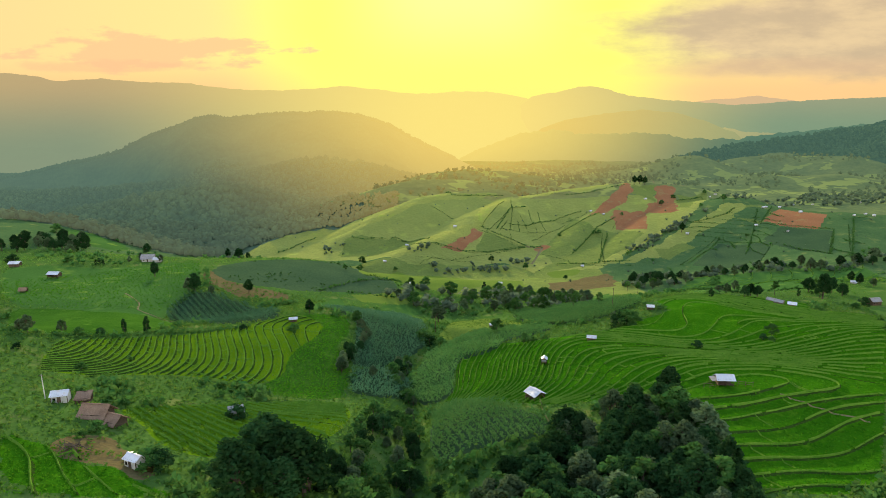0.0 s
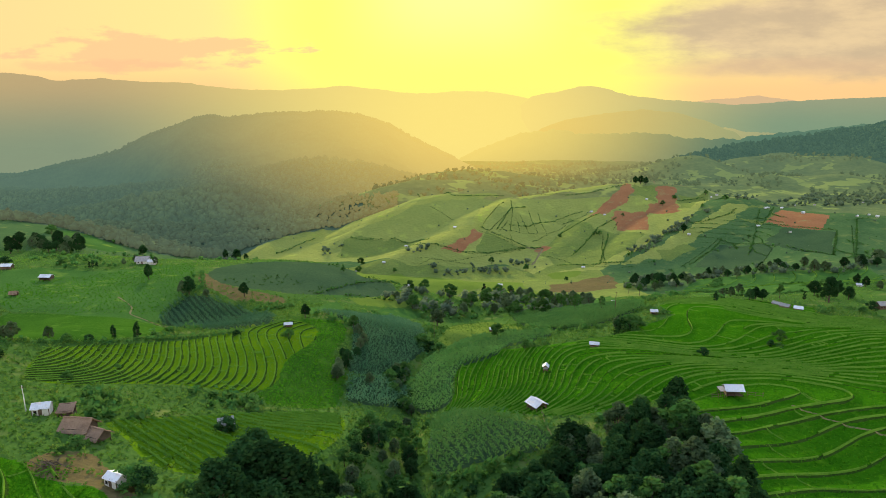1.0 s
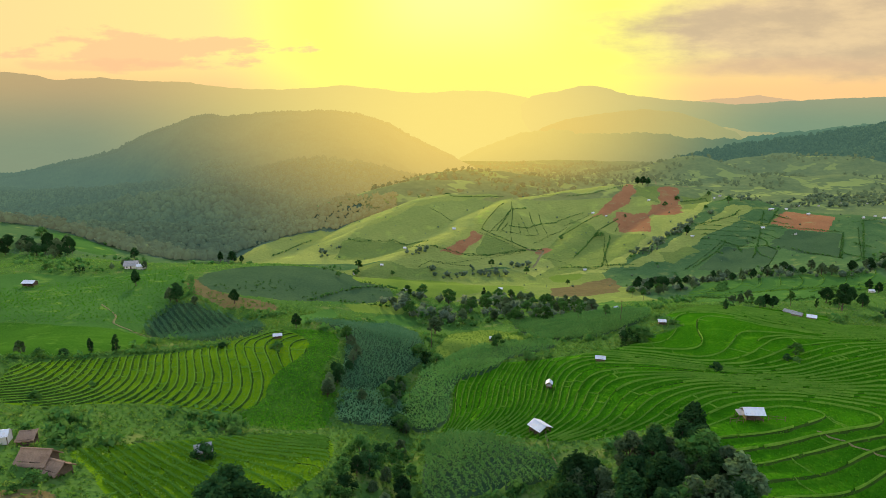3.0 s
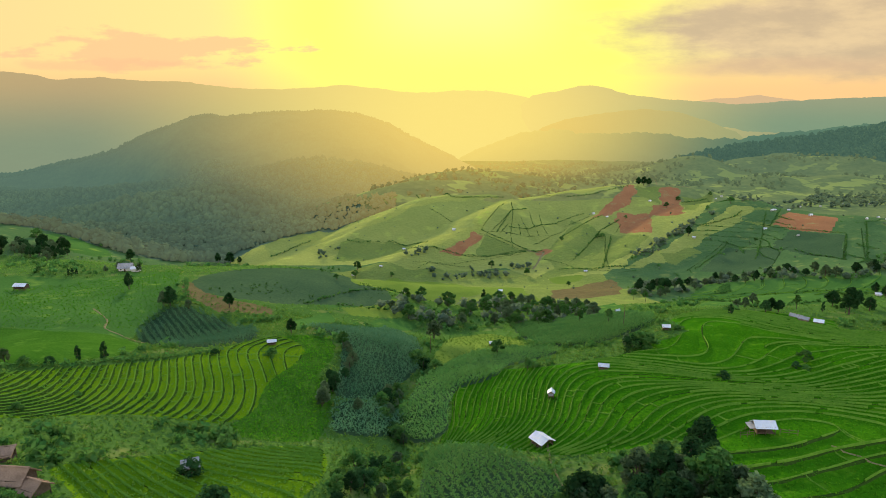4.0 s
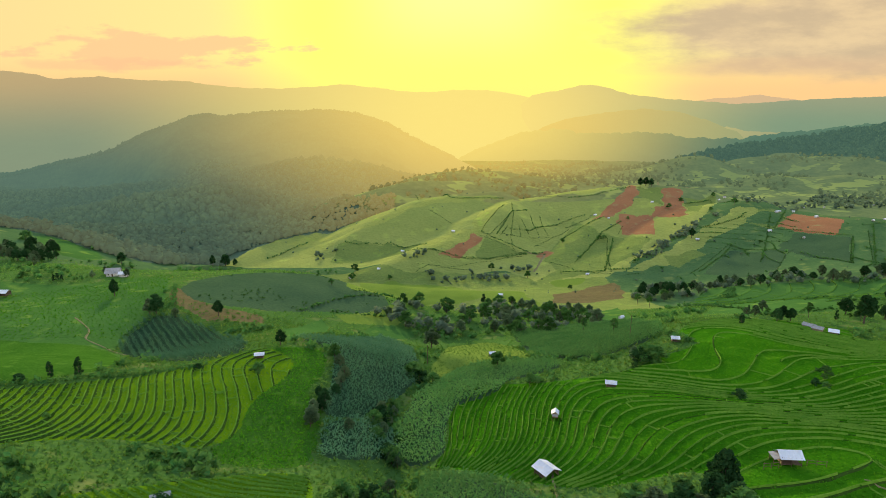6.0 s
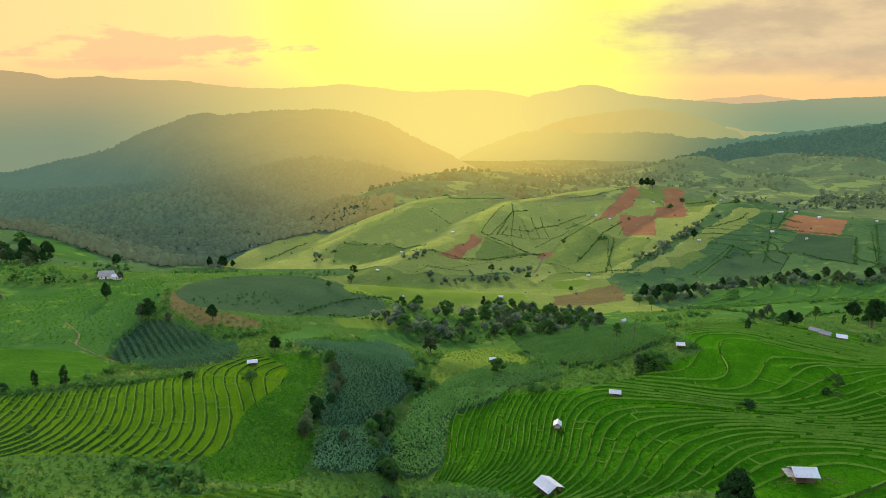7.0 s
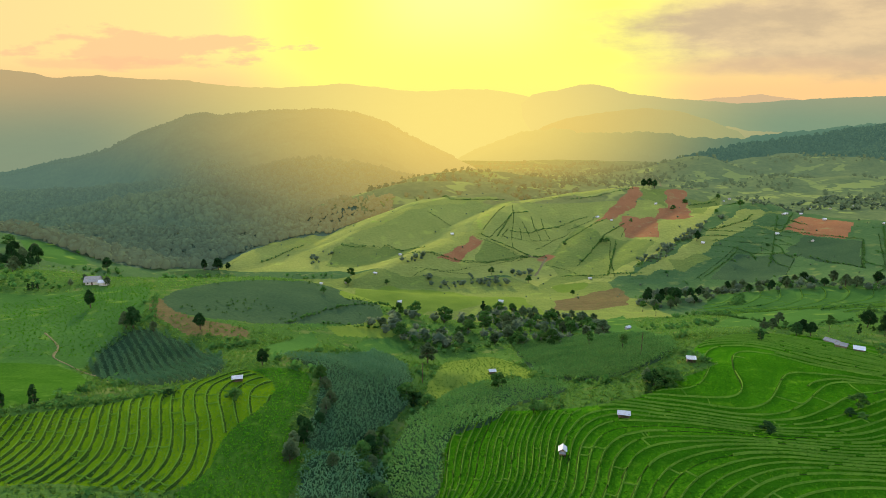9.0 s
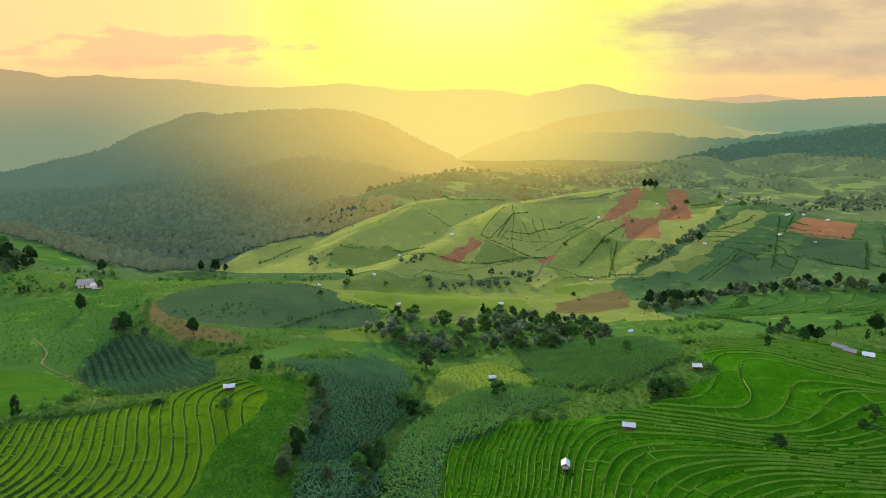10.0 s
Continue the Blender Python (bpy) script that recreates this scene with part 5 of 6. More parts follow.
def thatch_slab(length, run, rise, seed, thick=0.22):
    """A sagging, ragged thatch slope."""
    rng = np.random.default_rng(seed)
    nx, ny = 18, 7
    v, f = [], []
    for j in range(ny + 1):
        for i in range(nx + 1):
            x, y = -length / 2 + length * i / nx, run * j / ny
            ragged = rng.uniform(-0.12, 0.08) if j == 0 else 0
            sag = -0.10 * math.sin(math.pi * i / nx) + rng.normal(0, 0.035)
            v.append((x + rng.normal(0, 0.04), y + ragged, rise * j / ny + sag))
    top = len(v)
    v += [(x, y, z - thick) for x, y, z in v]
    w = nx + 1
    for j in range(ny):
        for i in range(nx):
            a = j * w + i
            f += [(a, a + 1, a + w + 1, a + w), (top + a, top + a + w, top + a + w + 1, top + a + 1)]
    rim = list(range(w)) + [w * j + w - 1 for j in range(1, ny + 1)] + [w * ny + i for i in range(nx - 1, -1, -1)] + [w * j for j in range(ny - 1, 0, -1)]
    f += [(rim[i], top + rim[i], top + rim[(i + 1) % len(rim)], rim[(i + 1) % len(rim)]) for i in range(len(rim))]
    return v, f


def hut(name, label, x, y, turn, length, width, eave, rise, roof, walls=None, stilts=0.4, over=0.45, closed=("back",), porch=0.0, door=False, windows=0, shed=False, deck=True, seed=1, size=1.0):
    """A field hut: posts, deck, walls on some sides, and a gable or single-pitch roof of sheets. The ridge runs along its length."""
    root = tagged(new(name), label, "hut")
    root.matrix_basis = pose(x, y, height_at(x, y), 0, 0, turn) @ Matrix.Diagonal((size, size, size, 1))
    L, W = length / 2, width / 2
    for px in (-L, 0, L) if length > 3 else (-L, L):
        for py in (-W, W):
            top = eave + (rise * (py + W) / width if shed else 0)
            part("post", mesh_of("post", *block(px - 0.07, px + 0.07, py - 0.07, py + 0.07, -0.9, top + 0.05), TIMBER), root)
    if deck:
        part("deck", mesh_of("deck", *block(-L, L, -W, W, stilts - 0.1, stilts), TIMBER), root)
    wall = walls or BAMBOO
    sides = {"front": (-L, L, -W - 0.03, -W + 0.03), "back": (-L, L, W - 0.03, W + 0.03), "near_end": (-L - 0.03, -L + 0.03, -W, W), "far_end": (L - 0.03, L + 0.03, -W, W)}
    for s in closed:
        part("wall", mesh_of("wall", *block(*sides[s], stilts, eave), wall), root)
        if s.endswith("end") and not shed:
            xx = sides[s][0]
            g = [(xx, -W, eave), (xx, W, eave), (xx, 0, eave + rise * 0.97), (xx + 0.06, -W, eave), (xx + 0.06, W, eave), (xx + 0.06, 0, eave + rise * 0.97)]
            part("gable", mesh_of("gable", g, [(0, 1, 2), (3, 5, 4), (0, 2, 5, 3), (1, 4, 5, 2), (0, 3, 4, 1)], wall), root)
    if door:
        part("door", mesh_of("door", *block(-0.4, 0.4, -W - 0.07, -W - 0.035, stilts, stilts + min(1.8, eave - stilts - 0.1)), TIMBER), root, "dark timber door")
    for i in range(windows):
        wx = -L * 0.6 + i * 1.2 * L / max(windows, 1)
        win = part("window", mesh_of("window", *block(wx - 0.3, wx + 0.3, -W - 0.06, -W - 0.032, stilts + 0.8, stilts + 1.4), SHADOW_GLASS), root, "dark unglazed window")
        part("lintel", mesh_of("lintel", *block(wx - 0.36, wx + 0.36, -W - 0.08, -W - 0.03, stilts + 1.4, stilts + 1.46), TIMBER), win)
        part("sill", mesh_of("sill", *block(wx - 0.36, wx + 0.36, -W - 0.1, -W - 0.03, stilts + 0.74, stilts + 0.8), TIMBER), win)
    full = length + 2 * over
    thatched = roof is THATCH
    if shed:
        run, up = width + 2 * over, rise * (width + 2 * over) / width
        geo = thatch_slab(full, run, up, seed) if thatched else sheet(full, run, up, max(6, int(full / 0.5)))
        part("roof_sheet", mesh_of("roof_sheet", *geo, roof), root, m=pose(0, -W - over, eave - rise * over / width + 0.06))
    else:
        run, up = W + over, rise * (W + over) / W
        for side in (0, 180):
            geo = thatch_slab(full, run, up, seed + side) if thatched else sheet(full, run, up, max(6, int(full / 0.5)))
            part("roof_sheet", mesh_of("roof_sheet", *geo, roof), root, m=pose(0, 0, eave - rise * over / W + 0.06, 0, 0, side) @ pose(0, -W - over, 0))
        cap = [(s * full / 2, yy, eave + rise + (0.10 if yy == 0 else 0.04)) for s in (-1, 1) for yy in (-0.22, 0, 0.22)]
        cap += [(a, b, c - 0.05) for a, b, c in cap]
        part("ridge_cap", mesh_of("ridge_cap", cap, [(0, 3, 4, 1), (1, 4, 5, 2), (6, 7, 10, 9), (7, 8, 11, 10), (0, 6, 9, 3), (2, 5, 11, 8), (0, 1, 7, 6), (1, 2, 8, 7), (3, 9, 10, 4), (4, 10, 11, 5)], roof), root)
    for py in (-W, W):
        z = eave + (rise if shed and py > 0 else 0)
        part("eave_beam", mesh_of("eave_beam", *block(-L - 0.2, L + 0.2, py - 0.05, py + 0.05, z - 0.08, z + 0.02), TIMBER), root)
    if porch:
        geo = sheet(length * 0.75, porch, 0.35, max(6, int(length)))
        part("porch_roof", mesh_of("porch_roof", *geo, TIN_OLD if roof is TIN else roof), root, "rusty lean-to roof", pose(-L - porch * 0.9, 0, eave - 0.45, 0, 0, -90))
        for py in (-W * 0.7, W * 0.7):
            part("porch_post", mesh_of("porch_post", *block(-L - porch * 0.85, -L - porch * 0.85 + 0.1, py - 0.05, py + 0.05, -0.9, eave - 0.42), TIMBER), root)
    return root


def rail_fence(x, y, turn, length, label):
    """A short rough pole fence."""
    root = tagged(new("pole_fence"), label, "fence")
    root.matrix_basis = pose(x, y, height_at(x, y), 0, 0, turn)
    n = max(2, int(length / 1.2))
    for i in range(n + 1):
        px = length * i / n
        part("fence_post", mesh_of("fence_post", *limb([(px, 0, -0.5), (px, 0.02, 1.1)], [0.06, 0.045], 6), TIMBER), root)
    for z in (0.45, 0.9):
        part("rail", mesh_of("rail", *limb([(-0.1, 0.06, z), (length / 2, 0.07, z - 0.03), (length + 0.1, 0.06, z)], [0.04, 0.04, 0.035], 5), TIMBER), root)
    return root


hut("open_barn", "large field barn with a broad pale tin roof", 18.6, 115.2, -58, 4.6, 4.2, 2.3, 1.0, TIN, BAMBOO, 0.5, 0.6, ("back", "near_end"), size=0.6)
hut("farm_shelter", "open farm shelter with tin roof and lean-to", 53.4, 110.2, -4, 4.2, 3.0, 2.1, 0.9, TIN, BAMBOO, 0.5, 0.45, ("back", "near_end"), porch=1.8, size=0.68)
rail_fence(55.6, 109.2, -12, 2.6, "rough pole fence beside the farm shelter")
rail_fence(49.0, 108.6, 8, 2.4, "rough pole fence beside the farm shelter")
hut("field_hut", "small field hut with a stepped tin roof", 24.1, 138.3, 78, 2.0, 1.6, 1.7, 0.55, TIN, BAMBOO, 0.5, 0.3, ("back", "near_end", "far_end"), porch=0.9, size=0.7)
hut("field_hut", "small tin-roofed field shelter on posts", 37.6, 149.0, -14, 2.8, 1.6, 1.6, 0.5, TIN, BAMBOO, 0.5, 0.35, ("back",), size=0.7)
hut("field_hut", "small tin-roofed shelter on the terrace crest", -42.0, 169.3, 14, 2.8, 1.7, 1.5, 0.5, TIN, BAMBOO, 0.4, 0.35, ("back",), size=0.7)
hut("field_hut", "small tin-roofed shelter beside the maize", 63.2, 182.2, -8, 2.6, 1.8, 1.7, 0.6, TIN, BAMBOO, 0.4, 0.35, ("back", "near_end"), size=0.7)
hut("field_hut", "small tin-roofed shelter under a round tree", 17.6, 209.2, 6, 2.4, 1.8, 1.6, 0.5, TIN, BAMBOO, 0.4, 0.35, ("back",), size=0.7)
hut("lean_to", "dark old lean-to with a single-pitch roof", -37.0, 104.2, 24, 2.6, 1.8, 1.3, 0.6, TIN_OLD, TIMBER, 0.3, 0.25, ("back", "near_end", "far_end"), shed=True, size=0.9)
hut("farm_house", "pale-walled house with tin roof and brown porch", -63.4, 96.8, 14, 3.6, 2.8, 2.2, 0.8, TIN, PLASTER, 0.2, 0.3, ("front", "back", "near_end", "far_end"), windows=1, door=True, size=0.68)
hut("brown_shed", "low open shed with rusty brown roof", -60.2, 97.8, 14, 2.8, 2.6, 1.6, 0.6, THATCH, TIMBER, 0.4, 0.3, ("back",), shed=True, size=0.75)
hut("farm_house", "small white house with a bright tin roof", -41.2, 76.2, -24, 3.2, 2.4, 2.1, 0.6, TIN, PLASTER, 0.1, 0.3, ("front", "back", "near_end", "far_end"), windows=1, door=True, size=0.68)
hut("thatched_house", "sagging brown thatched farmhouse among weeds", -54.6, 91.6, -6, 5.2, 4.0, 1.7, 1.7, THATCH, TIMBER, 0.1, 0.7, ("front", "back", "near_end", "far_end"), door=True, seed=3, size=0.72)
hut("thatched_house", "lower thatched wing with a ragged eave", -51.2, 90.2, -22, 3.2, 3.4, 1.4, 1.3, THATCH, TIMBER, 0.1, 0.6, ("back", "far_end"), seed=9, size=0.72)
hut("hill_farmhouse", "grey-roofed farmhouse in a garden of bushes", -131.7, 275.0, 10, 6.5, 5.0, 2.4, 1.9, TIN_OLD, PLASTER, 0.2, 0.7, ("front", "back", "near_end", "far_end"), windows=2, door=True, size=0.75)
hut("hill_farmhouse", "low pale-roofed annexe of the farmhouse", -126.8, 273.4, 10, 4.4, 3.2, 2.0, 0.9, TIN, PLASTER, 0.2, 0.4, ("front", "back", "near_end", "far_end"), size=0.75)
hut("cabin", "timber cabin with a white tin roof and deck", -151.2, 237.8, -4, 5.4, 3.4, 2.3, 0.9, TIN, TIMBER, 0.8, 0.5, ("back", "near_end", "far_end"), size=0.75)
hut("cabin", "blue-grey roofed cabin beside bare ground", -177.0, 253.8, 6, 5.0, 3.4, 2.2, 0.9, TIN, TIMBER, 0.4, 0.5, ("front", "back", "near_end", "far_end"), size=0.75)
hut("brown_shed", "little brown thatched field shed", -142.6, 206.4, 12, 2.8, 2.2, 1.3, 0.9, THATCH, TIMBER, 0.1, 0.35, ("back",), size=0.75)
hut("long_shed", "long grey tin-roofed shed in the rice", 117.4, 214.0, -52, 7.0, 4.0, 2.2, 1.1, TIN_OLD, BAMBOO, 0.2, 0.5, ("front", "back", "near_end", "far_end"), size=0.5)
hut("long_shed", "pale tin-roofed shed beside a grey one", 116.2, 207.6, -46, 5.6, 4.2, 2.1, 1.1, TIN_OLD, BAMBOO, 0.2, 0.5, ("front", "back", "near_end", "far_end"), size=0.5)
hut("field_hut", "low white-roofed lean-to at the shed", 118.4, 203.4, -30, 3.4, 2.2, 1.5, 0.5, TIN, BAMBOO, 0.2, 0.4, ("back",), shed=True, size=0.7)
hut("dark_house", "small dark house with a grey roof", 153.2, 213.6, 8, 4.6, 3.6, 2.2, 1.2, TIN_OLD, TIMBER, 0.1, 0.4, ("front", "back", "near_end", "far_end"), windows=2, size=0.75)

rng = np.random.default_rng(5)
for i, (x, y) in enumerate(FAR_HOUSES + MID_HOUSES):
    far_big = y > 330
    k = rng.uniform(0.8, 1.25) * (0.85 if far_big else 0.7)
    hut("village_house", "small far-off house with a pale tin roof", x, y, float(rng.uniform(-35, 35)), 4.2 * k, 2.8 * k, 1.9 * k, 0.9 * k, TIN if rng.uniform() < 0.75 else TIN_OLD, PLASTER, 0.1, 0.4, ("front", "back", "near_end", "far_end"), size=0.6)


def pole(x, y, tall, label):
    root = tagged(new("timber_pole"), label, "pole")
    root.matrix_basis = pose(x, y, height_at(x, y), 2, 1, 0)
    part("shaft", mesh_of("shaft", *limb([(0, 0, -0.5), (0.03, 0, tall * 0.5), (0, 0, tall)], [0.10, 0.085, 0.06], 7), PLASTER if tall < 5 else TIMBER), root)
    part("cross_arm", mesh_of("cross_arm", *block(-0.35, 0.35, -0.04, 0.04, tall - 0.35, tall - 0.27), TIMBER), root)


pole(-66.2, 97.0, 4.6, "pale thin pole beside the farmhouse")
pole(-2.3, 201.0, 6.0, "thin timber pole in a ripe field")
pole(54.6, 193.0, 7.0, "thin timber pole above the maize")


def wood_pile(x, y):
    root = tagged(new("wood_pile"), "heap of grey brushwood on bare brown ground", "wood pile")
    root.matrix_basis = pose(x, y, height_at(x, y))
    r = np.random.default_rng(8)
    for i in range(26):
        a, t = r.uniform(0, 6.28), r.uniform(0.0, 0.5)
        c = np.array([r.normal(0, 0.6), r.normal(0, 0.5), 0.1 + 0.9 * r.uniform() ** 1.5])
        d = np.array([math.cos(a), math.sin(a), t]) * r.uniform(0.5, 1.2)
        part("branch", mesh_of("branch", *limb([c - d, c + (0, 0, 0.05), c + d], [0.06, 0.05, 0.02], 5), BARK), root)


wood_pile(-50.6, 78.0)

# ---- trees and crops ----
rng = np.random.default_rng(11)
for group, (kind, places) in (("trees in the fields", FIELD_TREES), ("dark trees", DARK_TREES), ("pale trees", PALE_TREES), ("upright trees", COLUMN_TREES), ("thin trees", SLENDER_TREES), ("bushes in the grass", FIELD_BUSHES)):
    for x, y, h in places:
        plant(kind, x, y, h, rng, group, 1.15 if kind in ("bush", "small") else 1.0)

for x, y in scatter(rng, WOOD_RIGHT, 3.3):
    plant("pale" if rng.uniform() < 0.28 else "broad", x, y, rng.uniform(5.0, 9.0), rng, "woodland trees")
for x, y in scatter(rng, WOOD_RIGHT, 6.0):
    plant("slender", x, y, rng.uniform(5.5, 8.5), rng, "woodland trees")
for x, y in scatter(rng, WOOD_LEFT, 4.2):
    plant("broad", x, y, rng.uniform(5.0, 10.5), rng, "woodland trees")
for x, y in scatter(rng, THICKET, 4.0):
    plant(("pale", "small", "bush", "broad")[int(rng.integers(0, 4))], x, y, rng.uniform(2.0, 4.4), rng, "thicket")
for x, y in scatter(rng, THICKET_EDGE, 3.0):
    plant("bush", x, y, rng.uniform(1.2, 2.4), rng, "thicket")
for x, y in along(rng, TREELINE, 2.2, 0.9):
    plant("pale" if rng.uniform() < 0.4 else "broad", x, y, rng.uniform(2.6, 4.6), rng, "treeline")
for x, y in along(rng, GULLY_BUSHES, 2.0, 1.0):
    plant("pale" if rng.uniform() < 0.5 else "bush", x, y, rng.uniform(2.2, 4.0), rng, "gully bushes")
for x, y in scatter(rng, VALLEY_BELT, 8.0, 80):
    plant(("small", "pale", "pale", "pale", "slender", "small")[int(rng.integers(0, 6))], x, y, rng.uniform(4.0, 7.5), rng, "valley trees", 1.15)
for x, y in scatter(rng, LEFT_BELT, 7.5, 40):
    plant("broad" if rng.uniform() < 0.7 else "pale", x, y, rng.uniform(4, 7.5), rng, "valley trees", 1.15)
for x, y in scatter(rng, RIGHT_BELT, 10.0, 60):
    plant("pale" if rng.uniform() < 0.6 else "broad", x, y, rng.uniform(4, 8), rng, "valley trees", 1.15)
for ob in KINDS.values():
    for o in (*ob.children_recursive, ob):
        bpy.data.objects.remove(o)

belts = np.concatenate([scatter(rng, VALLEY_BELT, 5.5), scatter(rng, VALLEY_BELT_BACK, 5.0), scatter(rng, RIGHT_BELT, 5.2), scatter(rng, RAVINE_WOOD, 3.6), scatter(rng, RAVINE_LEFT, 3.6), scatter(rng, RAVINE_MID, 3.6), scatter(rng, VILLAGE_WOOD, 5.5)])
canopy("tree_belt", "belts of dark trees and shrubs along the ravines", rng, belts[ripple(belts[:, 0], belts[:, 1], 7, 3.0) > 0.05], 1.8, LEAF_BELT, sprays=16)


def crowns(label, count, crests, floor, near, far, directions, radius, leaf):
    """Tree crowns on a wooded mountain, in one object."""
    k, d = rng.uniform(*directions, count), near * (far / near) ** rng.uniform(0, 1, count)
    r = radius * (0.5 + rng.uniform(0, 1, count) ** 1.5)
    c = np.stack([k * d, d, wood_height(k, d, crests, floor) + 0.5 * r], -1)
    v, f = lumps(rng, c, r, ICO_ONE, 0.35, 1.15)
    return tagged(new("forest", fast_mesh("forest", v, f, leaf)), label, "trees", kind="stuff")


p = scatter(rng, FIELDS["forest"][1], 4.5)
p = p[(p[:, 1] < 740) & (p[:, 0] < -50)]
# crowns glow with the mountain's painted haze as well
canopy("forest", "dense mixed forest in the hollow under the mountain", rng, p, 3.0, MOUNTAIN_HAZE, sprays=4, squash=1.0)
crowns("dense mixed forest on the mountain's foot", 15000, MOUNTAIN_CRESTS, -100, 610, 1060, (-0.85, 0.02), 3.2, MOUNTAIN_HAZE)
crowns("trees standing along the mountain's crest", 2500, MOUNTAIN_CRESTS, -100, 1335, 1355, (-0.75, 0.02), 2.6, MOUNTAIN_HAZE)
crowns("woods on the ridge beyond the far knolls", 4000, EAST_CRESTS, -130, 1230, 1505, (0.36, 0.80), 3.6, EAST_HAZE)
hedges = np.concatenate([along(rng, h, 0.9, 0.35) for h in (HEDGE_A, HEDGE_B, HEDGE_C, HEDGE_D, HEDGE_E, HEDGE_F, HEDGE_G, HEDGE_H, HEDGE_K, HEDGE_L, HEDGE_N, HEDGE_O, HEDGE_P, HEDGE_Q, HEDGE_R, HEDGE_S, HEDGE_T, HEDGE_U, HEDGE_V, HEDGE_W, HEDGE_X, HEDGE_Y, HEDGE_Z)])
canopy("hedge", "low dark hedges between the hill plots", rng, hedges, 0.55, LEAF_MID, sprays=5)
furrows = np.concatenate([along(rng, h, 0.8, 0.2) for h in FURROWS])
canopy("hedge", "thin grassy ridges between the crop rows", rng, furrows, 0.32, LEAF_MID, sprays=3)
rows = np.concatenate([scatter(rng, FIELDS[h][1], 1.0) for h in ("hill_f", "hill_g", "hill_h", "hill_r", "hill_lit_flank", "strip_r")])
level = np.mod(land(rows[:, 0], rows[:, 1]) / 2.3 + 0.25 * ripple(rows[:, 0], rows[:, 1], 17, 2.0), 1.0)
rows = rows[(level < 0.12) & (ripple(rows[:, 0], rows[:, 1], 21, 7.0) > -0.25)]
canopy("hedge", "grassy edges of narrow terraces across the slope", rng, rows, 0.42, LEAF_MID, sprays=3)
# tree colour with a share of glowing haze painted in
HAZED_WOODS = haze("hazed_valley_woods", (0.14, 0.19, 0.10), share=(0.34, 0.78), span=(700, 1500), warm=(0.92, 0.62, 0.13), reach=0.40, grain=5.0)
knolls = scatter(rng, [(120, 760), (560, 760), (1000, 1320), (150, 1320)], 13)
knolls = knolls[ripple(knolls[:, 0], knolls[:, 1], 31, 4.0) > 0.15]
canopy("trees", "woods and single trees on the far green knolls", rng, knolls, 2.7, HAZED_WOODS, sprays=6)
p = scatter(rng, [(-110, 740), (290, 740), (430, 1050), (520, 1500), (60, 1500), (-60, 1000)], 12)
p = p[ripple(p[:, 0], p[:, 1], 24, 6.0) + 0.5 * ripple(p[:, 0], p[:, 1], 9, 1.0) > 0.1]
canopy("trees", "hazy groves and hedgerow trees in the far valley", rng, p, 2.8, HAZED_WOODS, sprays=5)
hedges = np.concatenate([along(rng, h, 0.5, 0.35) for h in (HEDGE_I, HEDGE_J)])
tufts("hedge", "rough grassy hedge along the terrace crest", "hedge", rng, hedges, 0.6, 8, LEAF_MID)

for name, label, turn in (("corn_slope", "rows of blue-green maize on a slope", 62), ("corn_low", "rows of maize in the gully bottom", 75), ("corn_front", "dense maize field above the wood", 20), ("corn_bank", "pale young maize on the bank", 50), ("corn_right", "maize field beside the right terraces", 10), ("slope_mid", "young maize on the slope above the terraces", 32), ("corn_upper", "pale green maize in rows below the valley trees", 14), ("corn_left", "blue-green maize in curved rows", 35)):
    corn("maize", label, rng, FIELDS[name][1], turn=turn, row={"corn_left": 2.0, "corn_front": 1.2}.get(name, 1.4), gap=0.48, leaf=LEAF_MAIZE if name in ("corn_front", "corn_bank", "corn_right", "corn_upper", "slope_mid") else LEAF_CORN)

# weeds and rough grass on the untilled slopes
ROUGH = [(-105, 66), (105, 66), (150, 215), (-170, 240)]
p = scatter(rng, ROUGH, 1.25)
kind = cover_of(p[:, 0], p[:, 1])
p = p[((kind == COVER_ORDER.index("meadow")) | (kind == COVER_ORDER.index("dry")) & (rng.uniform(size=len(p)) < 0.35)) & (np.abs(p[:, 0]) < 0.8 * p[:, 1] + 10)]
tufts("weeds", "rough weeds and tall grass on untilled slopes", "grass", rng, p, 0.42, 7, LEAF_WEED)
p = p[ripple(p[:, 0], p[:, 1], 5, 2.0) > 0.35][::6]
tufts("shrubs", "scattered low shrubs among the weeds", "shrubs", rng, p, 1.0, 26, LEAF_MID, 1.1)
p = scatter(rng, FIELDS["dome"][1], 3.0)
p = p[ripple(p[:, 0], p[:, 1], 9, 4.0) + rng.uniform(-0.3, 0.3, len(p)) > 0.45]
tufts("shrubs", "low scrub on the dark dome-shaped hill", "shrubs", rng, p, 0.5, 8, LEAF_MID)
p = scatter(rng, [(-170, 215), (150, 215), (260, 345), (-250, 345)], 2.2)
kind = cover_of(p[:, 0], p[:, 1])
p = p[(kind == COVER_ORDER.index("meadow")) | (kind == COVER_ORDER.index("hill_green"))]
tufts("weeds", "rough grass on the valley slopes", "grass", rng, p, 0.40, 6, LEAF_WEED)
p = scatter(rng, [(-200, 235), (180, 235), (330, 470), (60, 520), (-230, 470)], 4.2)
kind = cover_of(p[:, 0], p[:, 1])
p = p[((kind == COVER_ORDER.index("meadow")) | (kind == COVER_ORDER.index("hill_green"))) & (ripple(p[:, 0], p[:, 1], 13, 2.5) > 0.42)]
canopy("shrubs", "scattered shrubs and small trees on the valley floor", rng, p, 1.0, LEAF_MID, sprays=10)
HILL = [(-180, 560), (-60, 480), (60, 400), (330, 400), (380, 560), (260, 700), (60, 700)]
p = scatter(rng, HILL, 26)
